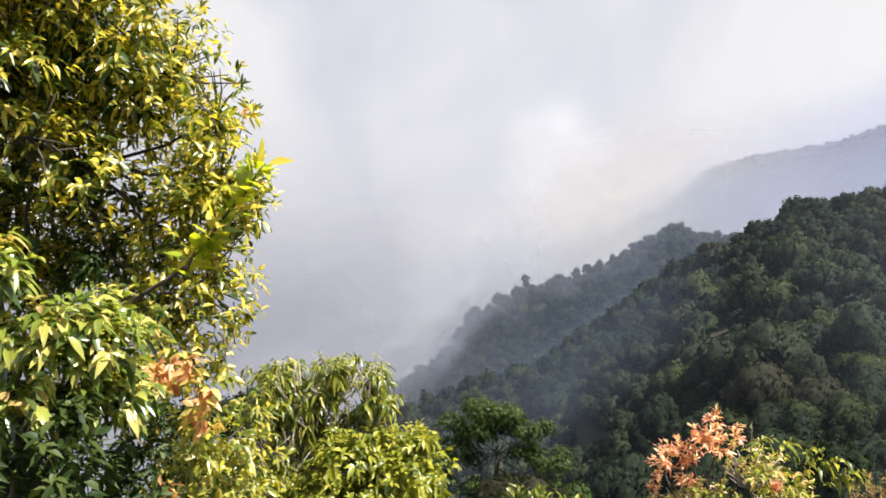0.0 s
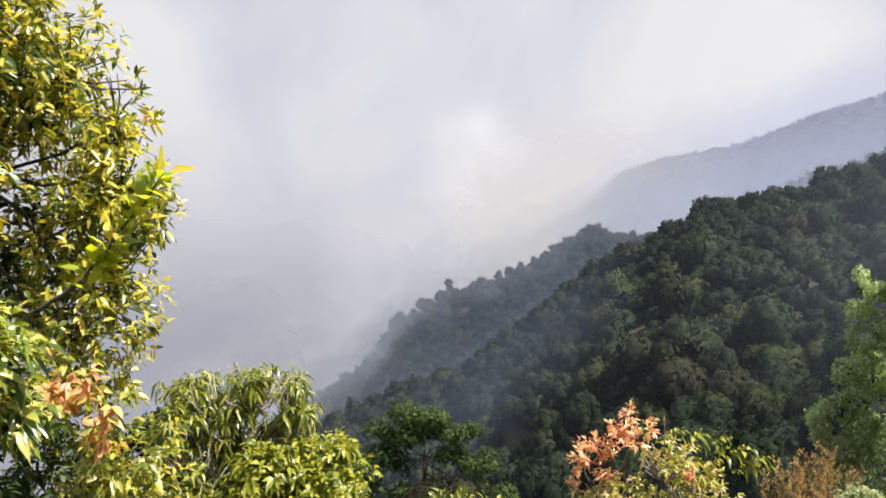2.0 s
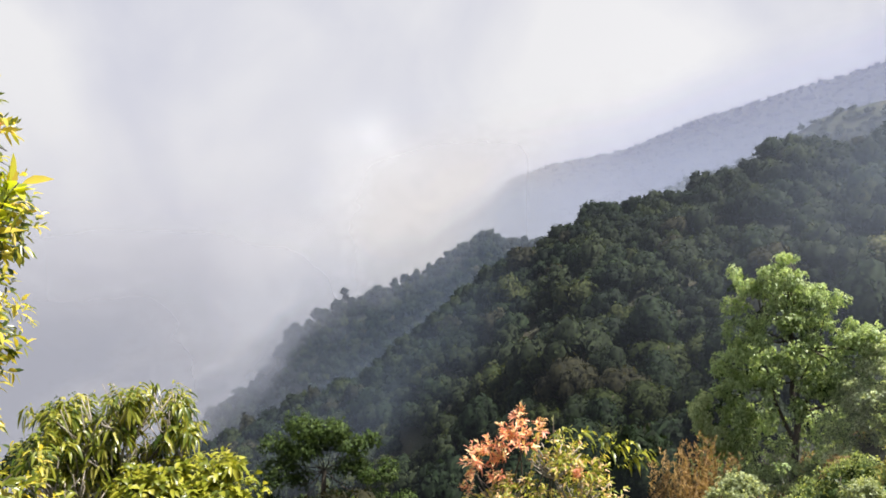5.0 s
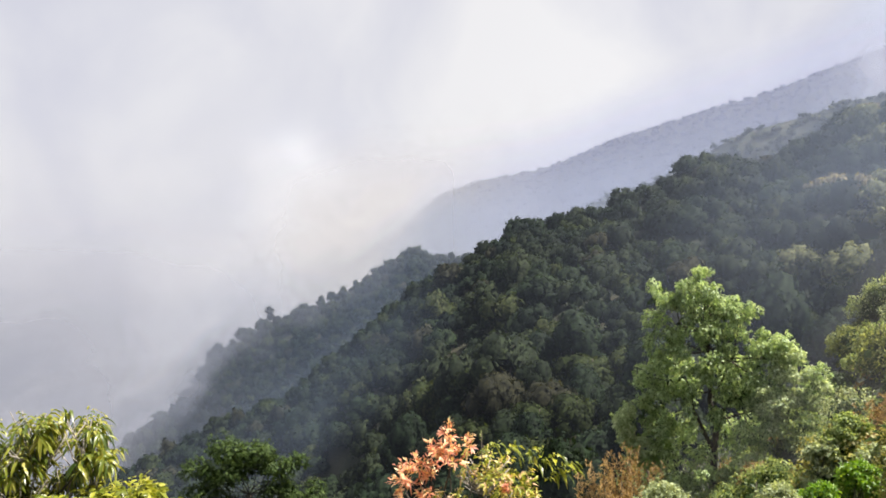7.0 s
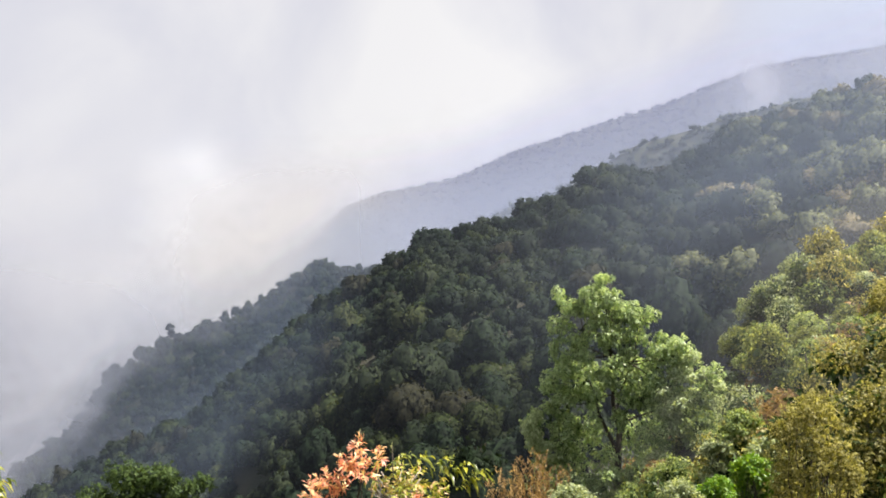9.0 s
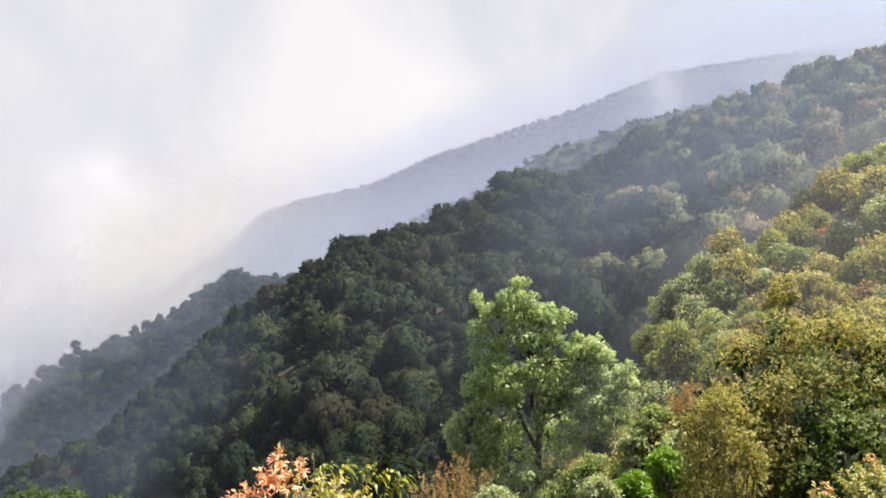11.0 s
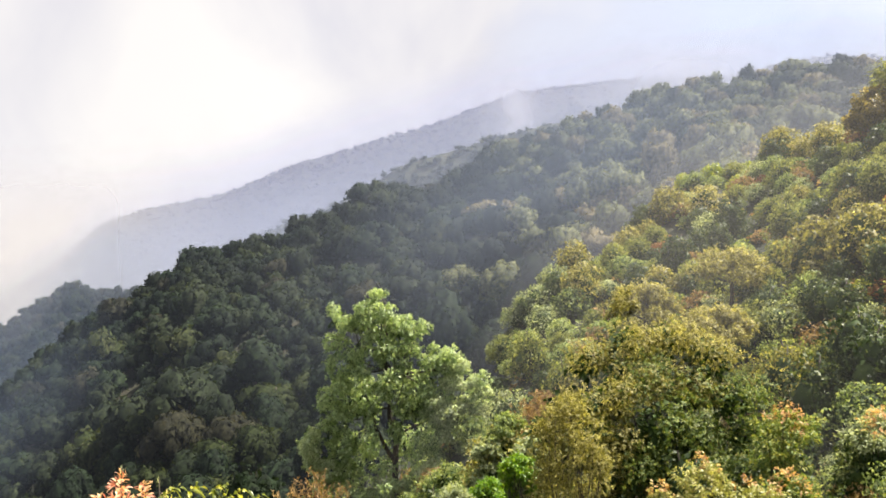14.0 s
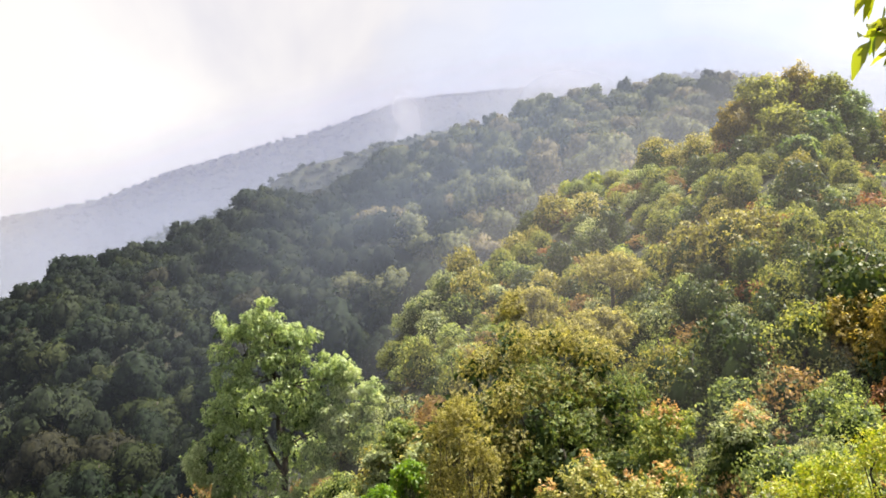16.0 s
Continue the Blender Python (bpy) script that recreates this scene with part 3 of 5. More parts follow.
HIGH = line([(-40, -2.5), (0, -2.5), (10, -2.5), (16, -2), (19, -0.3), (27, 1.6), (36, 4.9), (45, 7.6), (56, 9.5), (70, 10), (80, 7), (90, 6)])
DEEP = line([(-40, -12), (0, -11.5), (9, -9), (17, -5.5), (30, -2), (50, 4), (70, 6), (90, 6)])
mist("near_haze", 62, [(-40, 0.0), (34, 0.0), (44, 0.03), (52, 0.09), (60, 0.14), (72, 0.12), (90, 0.05)], 0, 3, 0.02, 0.6, 3, "thin sunlit haze over the near slope", NEAR_UP, SUNNY, 1, foot=0.3)
mist("valley_haze", 150, [(-40, 0.03), (2, 0.04), (10, 0.03), (22, 0.03), (28, 0.05), (34, 0.09), (40, 0.14), (47, 0.20), (57, 0.24), (68, 0.24), (90, 0.20)], 0, 6, 0.014, 0.5, 4, "thin pale haze hanging over the forested slope", RIDGE_A, BRIGHT, 1.3, foot=0.25)
mist("slope_mist", 222, [(-40, 0.0), (-10, 0.0), (-4, 0.04), (3, 0.08), (10, 0.15), (16, 0.10), (21, 0.0), (90, 0.0)], -1, 1.2, 0.02, 1.6, 2, "thin blue mist creeping over the shoulder of the forested slope", RIDGE_A, BLUE, 2.0, foot=0.0, band=8.0)
mist("upper_mist", 222, [(-40, 0.0), (35, 0.0), (46, 0.17), (56, 0.20), (64, 0.08), (70, 0.0), (90, 0.0)], -1, 1.0, 0.02, 1.6, 2, "thin blue mist before the crest of the forested slope", RIDGE_A, BLUE, 2.0, foot=0.0, band=8.0)
mist("ridge_haze", 362, [(-40, 0.0), (-12, 0.0), (-4, 0.15), (2, 0.18), (8, 0.20), (16, 0.22), (21, 0.14), (26, 0.0), (90, 0.0)], 1, 4, 0.012, 1.2, 6, "blue haze over the forested ridge", DEEP, BLUE, foot=0.3)
mist("valley_mist", 350, [(-40, 1.0), (-13, 0.97), (-8, 0.88), (-4.5, 0.60), (-2.2, 0.20), (-0.4, 0.08), (1.2, 0.14), (3, 0.05), (8, 0.0), (90, 0.0)], -2, 9, 0.016, 2.0, 10, "dense grey mist filling the valley below the ridge", DEEP, MIST)
mist("crest_mist", 373, [(-40, 0.0), (-9, 0.3), (-4, 0.6), (-1, 0.5), (0.6, 0.62), (3, 0.42), (7, 0.24), (12, 0.22), (17, 0.24), (20, 0.18), (23, 0.0), (90, 0.0)], 0.3, 3.0, 0.03, 2.4, 5, "wisps of mist curling over the crest of the ridge", RIDGE_B, MIST, 0.8, foot=0.0, band=3.2, lie=DEEP)
mist("cloud_bank", 475, [(-40, 1.0), (-2, 1.0), (3, 0.85), (8, 0.45), (14, 0.0), (90, 0.0)], -18, 8, 0.008, 0.25, 5, "soft bluish grey cloud bank filling the valley", None, PEARL, 0.15)
mist("ridge_mist", 490, [(-40, 0.0), (14, 0.0), (18, 0.44), (32, 0.42), (39, 0.24), (52, 0.16), (62, 0.28), (90, 0.26)], -4, 0.8, 0.008, 0.9, 4, "pale mist drifting between two forested ridges", HIGH, LILAC, 0.4)
mist("ridge_cloud", 690, [(-40, 0.0), (4, 0.0), (9, 0.7), (13.5, 0.88), (16.5, 0.88), (19, 0.55), (23, 0.28), (27, 0.1), (30, 0.0), (90, 0.0)], 0, 6, 0.010, 1.0, 6, "white cloud drifting over the end of the far ridge", HIGH, WHITE, 0.6)
for deep, first in ((772, 10), (800, 19)):
    mist("high_mist", deep, [(-40, 0.0), (first, 0.0), (first + 5, 0.31), (52, 0.33), (62, 0.33), (90, 0.31)], -0.5, 3.5, 0.006, 0.0, 0.8, "bright lilac mist lying against the far ridge", HIGH, GLEAM, 0.9)
mist("crest_cloud", 880, [(-40, 0.0), (44.5, 0.0), (47, 0.25), (48.6, 0.85), (50.4, 0.2), (53, 0.12), (57, 0.6), (60.5, 0.85), (64, 0.5), (67, 0.0), (90, 0.0)], -1.5, 2.6, 0.012, 1.3, 2.5, "white wisps of cloud caught on the far crest", HIGH, WHITE, 0.9)


# ---- forest ----


def crown(seed, R, H, lobes, clumps, size, shape="round", fine=False, hang=0.3, flaky=False, soft=0.34):
    """Crown of a tree that stands at the origin: lobes of foliage, each with close leaf clumps."""
    r = np.random.default_rng(seed)
    pieces = []
    for k in range(lobes):
        f = (k + 0.5) / lobes
        a = k * 2.4 + r.uniform(-0.5, 0.5)
        if shape == "round":
            h, out, s = 0.30 + 0.56 * f, R * 0.62 * math.sqrt(max(0.05, 1 - f * f * 0.95)), R * r.uniform(0.34, 0.52)
        elif shape == "tall":
            h, out, s = 0.25 + 0.65 * f, R * 0.66 * (1.05 - f) ** 0.7, R * r.uniform(0.36, 0.52)
        else:
            h, out, s = 0.14 + 0.60 * f, R * 0.66 * math.sqrt(max(0.04, 1 - f * f)), R * r.uniform(0.38, 0.55)
        s, out = s * 0.74, out * r.uniform(0.7, 1.25)
        c = np.array([math.cos(a) * out, math.sin(a) * out, H * h])
        rad = np.array([s, s, s * r.uniform(0.75, 1.1) * (1.35 if shape == "tall" else 1)])
        p, d = on_lobe(c, rad, clumps, r, low=-0.6, deep=0.32)
        ax = unit(unit(r.normal(size=(clumps, 3))) + d * 0.3 + np.array([0, 0, -hang]))
        ll = size * r.uniform(0.6, 1.3, clumps)
        up = unit(d + r.normal(size=d.shape) * 0.35)
        pieces.append(soften(flakes(p, ax, up, ll, ll * 0.8) if flaky else blades(p - ax * ll[:, None] * 0.4, ax, up, ll, ll * 0.7, fine, 0.15), c, rad, soft))
    return join(pieces)


def flakes(P, axis, nrm, L, W, droop=0.2):
    """Sprays of leaves seen from afar: one pointed flake each, hanging from its tip."""
    side = unit(np.cross(axis, nrm))
    L, W = L[:, None], W[:, None]
    sag = np.array([0, 0, -1.0]) * droop * L
    v = np.stack([P - axis * L * 0.5, P + axis * L * 0.5 + side * W * 0.5 + sag, P + axis * L * 0.35 - side * W * 0.5], 1).reshape(-1, 3)
    return v, np.arange(len(v)).reshape(-1, 3)


def canopy(seed, R, H, lobes, sprigs, size, shape="round", ring=6):
    """Crown of a forest tree: uneven billows on a broad dome, shaded inside and covered with sprays that lie along them and hang over their edges."""
    r = np.random.default_rng(seed)
    pieces = []
    tall = 1.35 if shape == "tall" else 1.0
    lean = r.normal(size=2) * 0.10 * R
    middle = np.array([0, 0, 0.30 * H])
    for k in range(lobes):
        f = (k + r.uniform(0, 0.8)) / lobes
        a = k * 2.4 + r.uniform(-0.6, 0.6)
        out = R * 0.80 * f ** 0.6 * r.uniform(0.8, 1.15) * (0.8 if shape == "tall" else 1)
        s = R * (r.uniform(0.24, 0.46) if k else 0.55)
        c = np.array([math.cos(a) * out + lean[0], math.sin(a) * out + lean[1], H * (0.34 + (0.42 if k else 0.28) * math.sqrt(max(1 - f * f, 0.02)) + r.uniform(-0.05, 0.05))])
        rad = np.array([s * r.uniform(0.9, 1.2), s * r.uniform(0.9, 1.2), s * r.uniform(0.95, 1.4) * tall])
        heart = c * 0.55 + middle * 0.45
        pieces.append(soften(core(c, rad * 0.74, r, ring), heart, rad, 0.8))
        p, d = on_lobe(c, rad * 0.92, sprigs, r, low=-0.5, deep=0.28)
        along = unit(np.cross(d, r.normal(size=d.shape)))
        ax = unit(along + d * r.uniform(-0.2, 0.6, (len(d), 1)) + np.array([0, 0, -0.3]))
        ll = size * r.uniform(0.5, 1.5, len(p))
        pieces.append(soften(flakes(p, ax, unit(d + r.normal(size=d.shape) * 0.4), ll, ll * 0.8), heart, rad, 0.55))
    return join(pieces)


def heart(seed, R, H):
    """Close leaves and twigs deep inside a shrub, shade put into their colour."""
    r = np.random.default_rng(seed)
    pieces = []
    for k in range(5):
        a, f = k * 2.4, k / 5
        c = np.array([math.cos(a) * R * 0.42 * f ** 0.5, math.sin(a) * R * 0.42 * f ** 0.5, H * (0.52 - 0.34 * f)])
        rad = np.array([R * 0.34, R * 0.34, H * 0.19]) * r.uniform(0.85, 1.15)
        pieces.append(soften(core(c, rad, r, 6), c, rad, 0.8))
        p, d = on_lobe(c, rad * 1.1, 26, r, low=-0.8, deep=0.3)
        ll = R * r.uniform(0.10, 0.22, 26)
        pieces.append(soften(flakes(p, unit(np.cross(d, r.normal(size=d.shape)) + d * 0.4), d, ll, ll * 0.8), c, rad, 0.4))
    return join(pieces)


def trunk_mesh(name, H, r0, seed, mat):
    r = np.random.default_rng(seed)
    p = [(0, 0, -1.0), (r.uniform(-.1, .1), r.uniform(-.1, .1), H * 0.25), (r.uniform(-.3, .3), r.uniform(-.3, .3), H * 0.5), (r.uniform(-.5, .5), r.uniform(-.5, .5), H * 0.85)]
    return mesh_from(name, *tube(p, [r0 * 1.3, r0, r0 * 0.7, r0 * 0.2], 6), [mat], smooth=True)


class Kind:
    def __init__(self, name, label, category, group, mat, R, H, lobes, clumps, size, shape, n=3, seed=1, hang=0.3, far=62.0, billow=False):
        self.far = far
        self.name, self.label, self.category, self.group, self.mat, self.R, self.H = name, label, category, group, mat, R, H
        if billow:
            self.crowns = [canopy(seed * 10 + i, R, H, lobes, c, z, shape, ring) for c, z, ring in ((clumps, size, 7), (int(clumps * 0.42), size * 1.5, 6)) for i in range(n)]
        else:
            self.crowns = [crown(seed * 10 + i, R, H, lobes, int(clumps * k), size * f, shape, hang=hang, flaky=flaky) for k, f, flaky in ((1.2, 0.78, False), (1.5, 0.92, True)) for i in range(n)]
        # dark hearts put shade into the gaps by their leaf colour
        self.hearts = [] if billow else [mesh_from("inner_foliage", *(g := heart(seed * 10 + i, R, H))[:2], [M_DARKSHADE], normals=g[2]) for i in range(2 * n)]
        self.meshes = [mesh_from("crown", g[0], g[1], [mat], normals=g[2]) for g in self.crowns]
        self.trunks = [trunk_mesh("trunk", H, 0.03 * H, seed * 10 + i, M_BARK) for i in range(2 * n)]
        self.made = {}

    def put(self, i, at, scale=1.0, turn=0.0, squash=1.0):
        """One more of the kind; those far off are of the coarser half of the shapes."""
        half = len(self.meshes) // 2
        i = i % half + (half if math.hypot(at[0], at[1]) > self.far else 0)
        m = Matrix.LocRotScale(Vector(at), Euler((0, 0, turn)), Vector((scale, scale, scale * squash)))
        if i in self.made:
            ob = copy_thing(self.made[i], Matrix.Identity(4))
        else:
            ob = new(self.name)
            part("trunk", self.trunks[i], ob)
            part("crown", self.meshes[i], ob)
            if self.hearts:
                part("inner_foliage", self.hearts[i], ob, "inner leaves and twigs, coloured dark for the crown's shade")
            tagged(ob, self.label, self.category, self.group)
            self.made[i] = ob
        ob.matrix_basis = m
        return ob


dark_tree = Kind("forest_tree", "broadleaf forest tree with a rounded crown, dark green with cloud shade in the colour", "tree", "trees of the dark slope", M_DARK, 5.6, 12.5, 14, 250, 0.42, "round", 4, 1, far=112, billow=True)
deep_tree = Kind("forest_tree", "forest tree with a tall billowing crown, deep green with cloud shade in the colour", "tree", "trees of the dark slope", M_DEEP, 4.8, 13, 14, 250, 0.42, "tall", 3, 2, far=112, billow=True)
bronze_tree = Kind("forest_tree", "brownish green forest tree with a broad crown", "tree", "trees of the dark slope", M_BRONZE, 5.6, 12, 14, 250, 0.42, "round", 2, 3, far=112, billow=True)
olive_forest = Kind("forest_tree", "olive green forest tree, paler than the dark ones", "tree", "trees of the dark slope", M_MOSS, 5.4, 12.5, 14, 250, 0.42, "round", 2, 4, far=112, billow=True)
ash_tree = Kind("forest_tree", "grey-olive forest tree on the hazy upper slope", "tree", "trees of the dark slope", M_ASH, 5.0, 11.5, 14, 250, 0.42, "round", 2, 13, far=112, billow=True)
fawn_tree = Kind("forest_tree", "fawn brown forest tree on the hazy upper slope", "tree", "trees of the dark slope", M_FAWN, 5.0, 11, 14, 250, 0.42, "round", 2, 14, far=112, billow=True)
S1, S2 = "shrubs of the sunny slope", "trees of the sunny slope"
gold_tree = Kind("slope_tree", "sunlit yellow-green broadleaf tree on the slope", "tree", S2, M_GOLD, 3.0, 5.8, 16, 120, 0.30, "low", 3, 5)
olive_tree = Kind("slope_tree", "olive green broadleaf tree on the sunny slope", "tree", S2, M_OLIVE, 2.9, 6.0, 16, 120, 0.30, "low", 4, 6)
fresh_shrub = Kind("slope_shrub", "green leafy shrub on the sunny slope", "shrub", S1, M_SAGE, 2.1, 3.2, 13, 105, 0.23, "low", 4, 7)
grey_shrub = Kind("slope_shrub", "grey-green small-leaved rounded shrub", "shrub", S1, M_GREY, 2.0, 3.0, 13, 110, 0.20, "low", 4, 8)
dry_shrub = Kind("slope_shrub", "dry tan brown shrub on the slope", "shrub", S1, M_DRY, 2.0, 2.6, 13, 75, 0.26, "low", 3, 9, hang=-0.5)
deep_small = Kind("slope_tree", "dark green dense small tree on the sunny slope", "tree", S2, M_INKY, 2.1, 4.8, 13, 85, 0.30, "low", 3, 10)
lime_shrub = Kind("slope_shrub", "lime green leafy shrub on the sunny slope", "shrub", S1, M_LIME, 1.7, 2.4, 12, 80, 0.26, "low", 2, 11)

rust_shrub = Kind("slope_shrub", "rust red dry-leaved shrub on the sunny slope", "shrub", S1, M_RUST, 1.8, 2.4, 12, 75, 0.26, "low", 2, 12)

# trees of the far slopes, too many to count: one object for each ridge
LOW = [canopy(900 + i, 5.3, 13, 12, 74, 0.85, "round") for i in range(7)] + [canopy(950 + i, 4.6, 13.5, 12, 74, 0.85, "tall") for i in range(3)]
COARSE = [canopy(910 + i, 5.2, 13, 10, 46, 0.95, ("round", "round", "tall")[i % 3], 5) for i in range(6)]
MID = [canopy(970 + i, 5.0, 12.5, 9, 34, 1.1, ("round", "tall")[i % 2], 5) for i in range(6)]
TINY = [canopy(980 + i, 6.0, 9, 3, 16, 2.4, "round", 5) for i in range(4)]
FOREST_MATS = [M_DARK, M_DEEP, M_BRONZE, M_MOSS, M_DUSK, M_ASH, M_FAWN]


def woods(name, label, r0, r1, a0, a1, step, templates, seed, grow=1.0, separate=0):
    """Trees at an even spacing over the slopes between two ranges; only where the crest before them leaves them in view."""
    r = np.random.default_rng(seed)
    hide = {}
    for a in np.arange(a0, a1 + 1, 1.0):
        rr = np.arange(60 if a < 43 else 30, r1 + 5, 4.0)
        el = np.array([math.degrees(math.atan2(ground_z(a, q) + (0 if q < 96 else 4) - EYE, q)) for q in rr])
        hide[int(a)] = (rr, np.maximum.accumulate(el))
    vs, ts, ms, ns, n = [], [], [], [], 0
    rad = r0
    near = 0
    while rad < r1:
        da = math.degrees(step / rad)
        for a in np.arange(a0, a1, da):
            az, q = a + r.uniform(-0.45, 0.45) * da, rad + r.uniform(-0.5, 0.5) * step
            if not a0 <= az < a1:
                continue
            if az > 41 and q < float(NEAR_AT(az)) + 11 or az > 30 and q < (106 if az > 37 else 90):
                continue
            z = ground_z(az, q)
            rr, top = hide[int(round(az))]
            s = grow * r.uniform(0.58, 1.0) * ((1.35 if q < 230 else 1.15) if r.uniform() < 0.18 else 1.0)
            if math.degrees(math.atan2(z + 12 * s - EYE, q)) < np.interp(q - 12, rr, top) - 0.5:
                continue
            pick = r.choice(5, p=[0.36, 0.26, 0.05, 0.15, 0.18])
            # grey-olive and fawn trees: the upper slope's sunlight is put into paler colours
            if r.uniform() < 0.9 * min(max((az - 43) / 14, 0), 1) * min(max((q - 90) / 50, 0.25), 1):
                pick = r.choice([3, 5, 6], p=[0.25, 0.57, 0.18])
            if near < separate:
                (dark_tree, deep_tree, bronze_tree, olive_forest, deep_tree, ash_tree, fawn_tree)[pick].put(int(r.integers(9)), (*spot(az, q)[:2], z - 0.4), s, r.uniform(0, 6.28), r.uniform(0.85, 1.2))
                near += 1
                continue
            shapes = COARSE if templates is LOW and q > 185 else templates
            v, t, nv = shapes[int(r.integers(len(shapes)))]
            c, sn = math.cos(w := r.uniform(0, 6.28)), math.sin(w)
            w3 = v * (s * r.uniform(0.85, 1.15), s * r.uniform(0.85, 1.15), s * r.uniform(0.85, 1.12))
            w3 = np.stack([w3[:, 0] * c - w3[:, 1] * sn, w3[:, 0] * sn + w3[:, 1] * c, w3[:, 2]], -1) + (*spot(az, q)[:2], z - 2.8 * s)
            vs.append(w3); ts.append(t + n); ms.append(np.full(len(t), pick)); n += len(v)
            ns.append(np.stack([nv[:, 0] * c - nv[:, 1] * sn, nv[:, 0] * sn + nv[:, 1] * c, nv[:, 2]], -1))
        rad += step * 0.86
    if vs:
        ob = new(name, mesh_from(name, np.concatenate(vs), np.concatenate(ts), FOREST_MATS, np.concatenate(ms), normals=np.concatenate(ns)))
        tagged(ob, label, "forest", kind="stuff")


woods("slope_forest", "dense evergreen forest covering the mountain slope, darkened for cloud shade", 80, 226, -16, 79, 7.7, LOW, 21, 1.12, 170)
woods("crest_forest", "dense forest along the crest of the mountain slope, darkened for cloud shade", 226, 300, -16, 79, 5.6, MID, 26, 1.02)
woods("ridge_forest", "hazy blue-green forest on the ridge in the mist", 310, 460, -13, 30, 5.1, MID, 22, 0.76)
woods("middle_forest", "hazy forest on the ridge behind", 505, 650, 22, 62, 7.2, TINY, 23, 0.72)
woods("far_forest", "faint forest on the far ridge in the haze", 830, 990, 10, 66, 7.4, TINY, 24, 0.70)
woods("farthest_forest", "faint forest on the farthest ridge", 1450, 1640, 60, 84, 20, TINY, 25, 1.1)

# ---- single plants ----


def stand(az, el_top, r):
    """Ground point and the height that reaches the given angle above the eye."""
    p = spot(az, r)
    return p, EYE + r * math.tan(radians(el_top)) - p[2]


def plant(name, label, category, base, stems, masses, bark=M_BARK, group=""):
    """A tree or shrub: an Empty at its base, a trunk and limbs (paths with two radii), and masses of foliage, each a mesh."""
    ob = new(name)
    ob.location = Vector(base)
    b = np.asarray(base)
    for pname, pts, r0, r1 in stems:
        pts = np.asarray(pts, float) - b
        part(pname, mesh_from(pname, *tube(pts, np.linspace(r0, r1, len(pts)), 7), [bark], smooth=True), ob)
    for pname, geo, mat, lab in masses:
        part(pname, mesh_from(pname, geo[0] - b, geo[1], [mat], normals=geo[2] if len(geo) > 2 else None), ob, lab)
    return tagged(ob, label, category, group)


def bend(a, b, n=5, wob=0.08, sag=0.0, r=rng):
    a, b = np.asarray(a, float), np.asarray(b, float)
    f = np.linspace(0, 1, n)[:, None]
    w = r.normal(size=(n, 3)) * wob * np.linalg.norm(b - a)
    w[0] = w[-1] = 0
    return a + (b - a) * f + w + np.array([0, 0, 1]) * sag * (4 * f * (1 - f))


def twigs(start, ends, r0, r1):
    return join([tube(bend(s, e, 3, 0.06), [r0, (r0 + r1) / 2, r1], 4) for s, e in zip(start, ends)])


def foliage(lobes, n, leaves, L, W, spread=0.9, droop=0.3, fine=True, low=-0.5, deep=0.35, up=0.25, r=rng, soft=0.0):
    """Shoots over a list of lobes (centre, radii), shared out by their surface."""
    area = np.array([np.prod(np.asarray(q)) ** (2 / 3) for _, q in lobes])
    pieces = []
    for (c, q), share in zip(lobes, area / area.sum()):
        k = max(3, int(n * share))
        p, d = on_lobe(c, q, k, r, low, deep)
        geo = sprays(p, unit(d + np.array([0, 0, up]) + r.normal(size=d.shape) * 0.25), leaves, L, W, spread, droop, fine, r)
        pieces.append(soften(geo, c, q, soft) if soft else geo)
    return join(pieces)


def break_up(lobes, k=4, seed=5, spread=0.6, size=0.82):
    """Uneven smaller lobes in place of each smooth one."""
    r = np.random.default_rng(seed)
    out = []
    for c, q in lobes:
        q = np.asarray(q, float)
        for _ in range(k):
            d = unit(r.normal(size=3))
            out.append((np.asarray(c) + d * q * spread * r.uniform(0.6, 1.1), q * size * r.uniform(0.7, 1.25)))
    return out


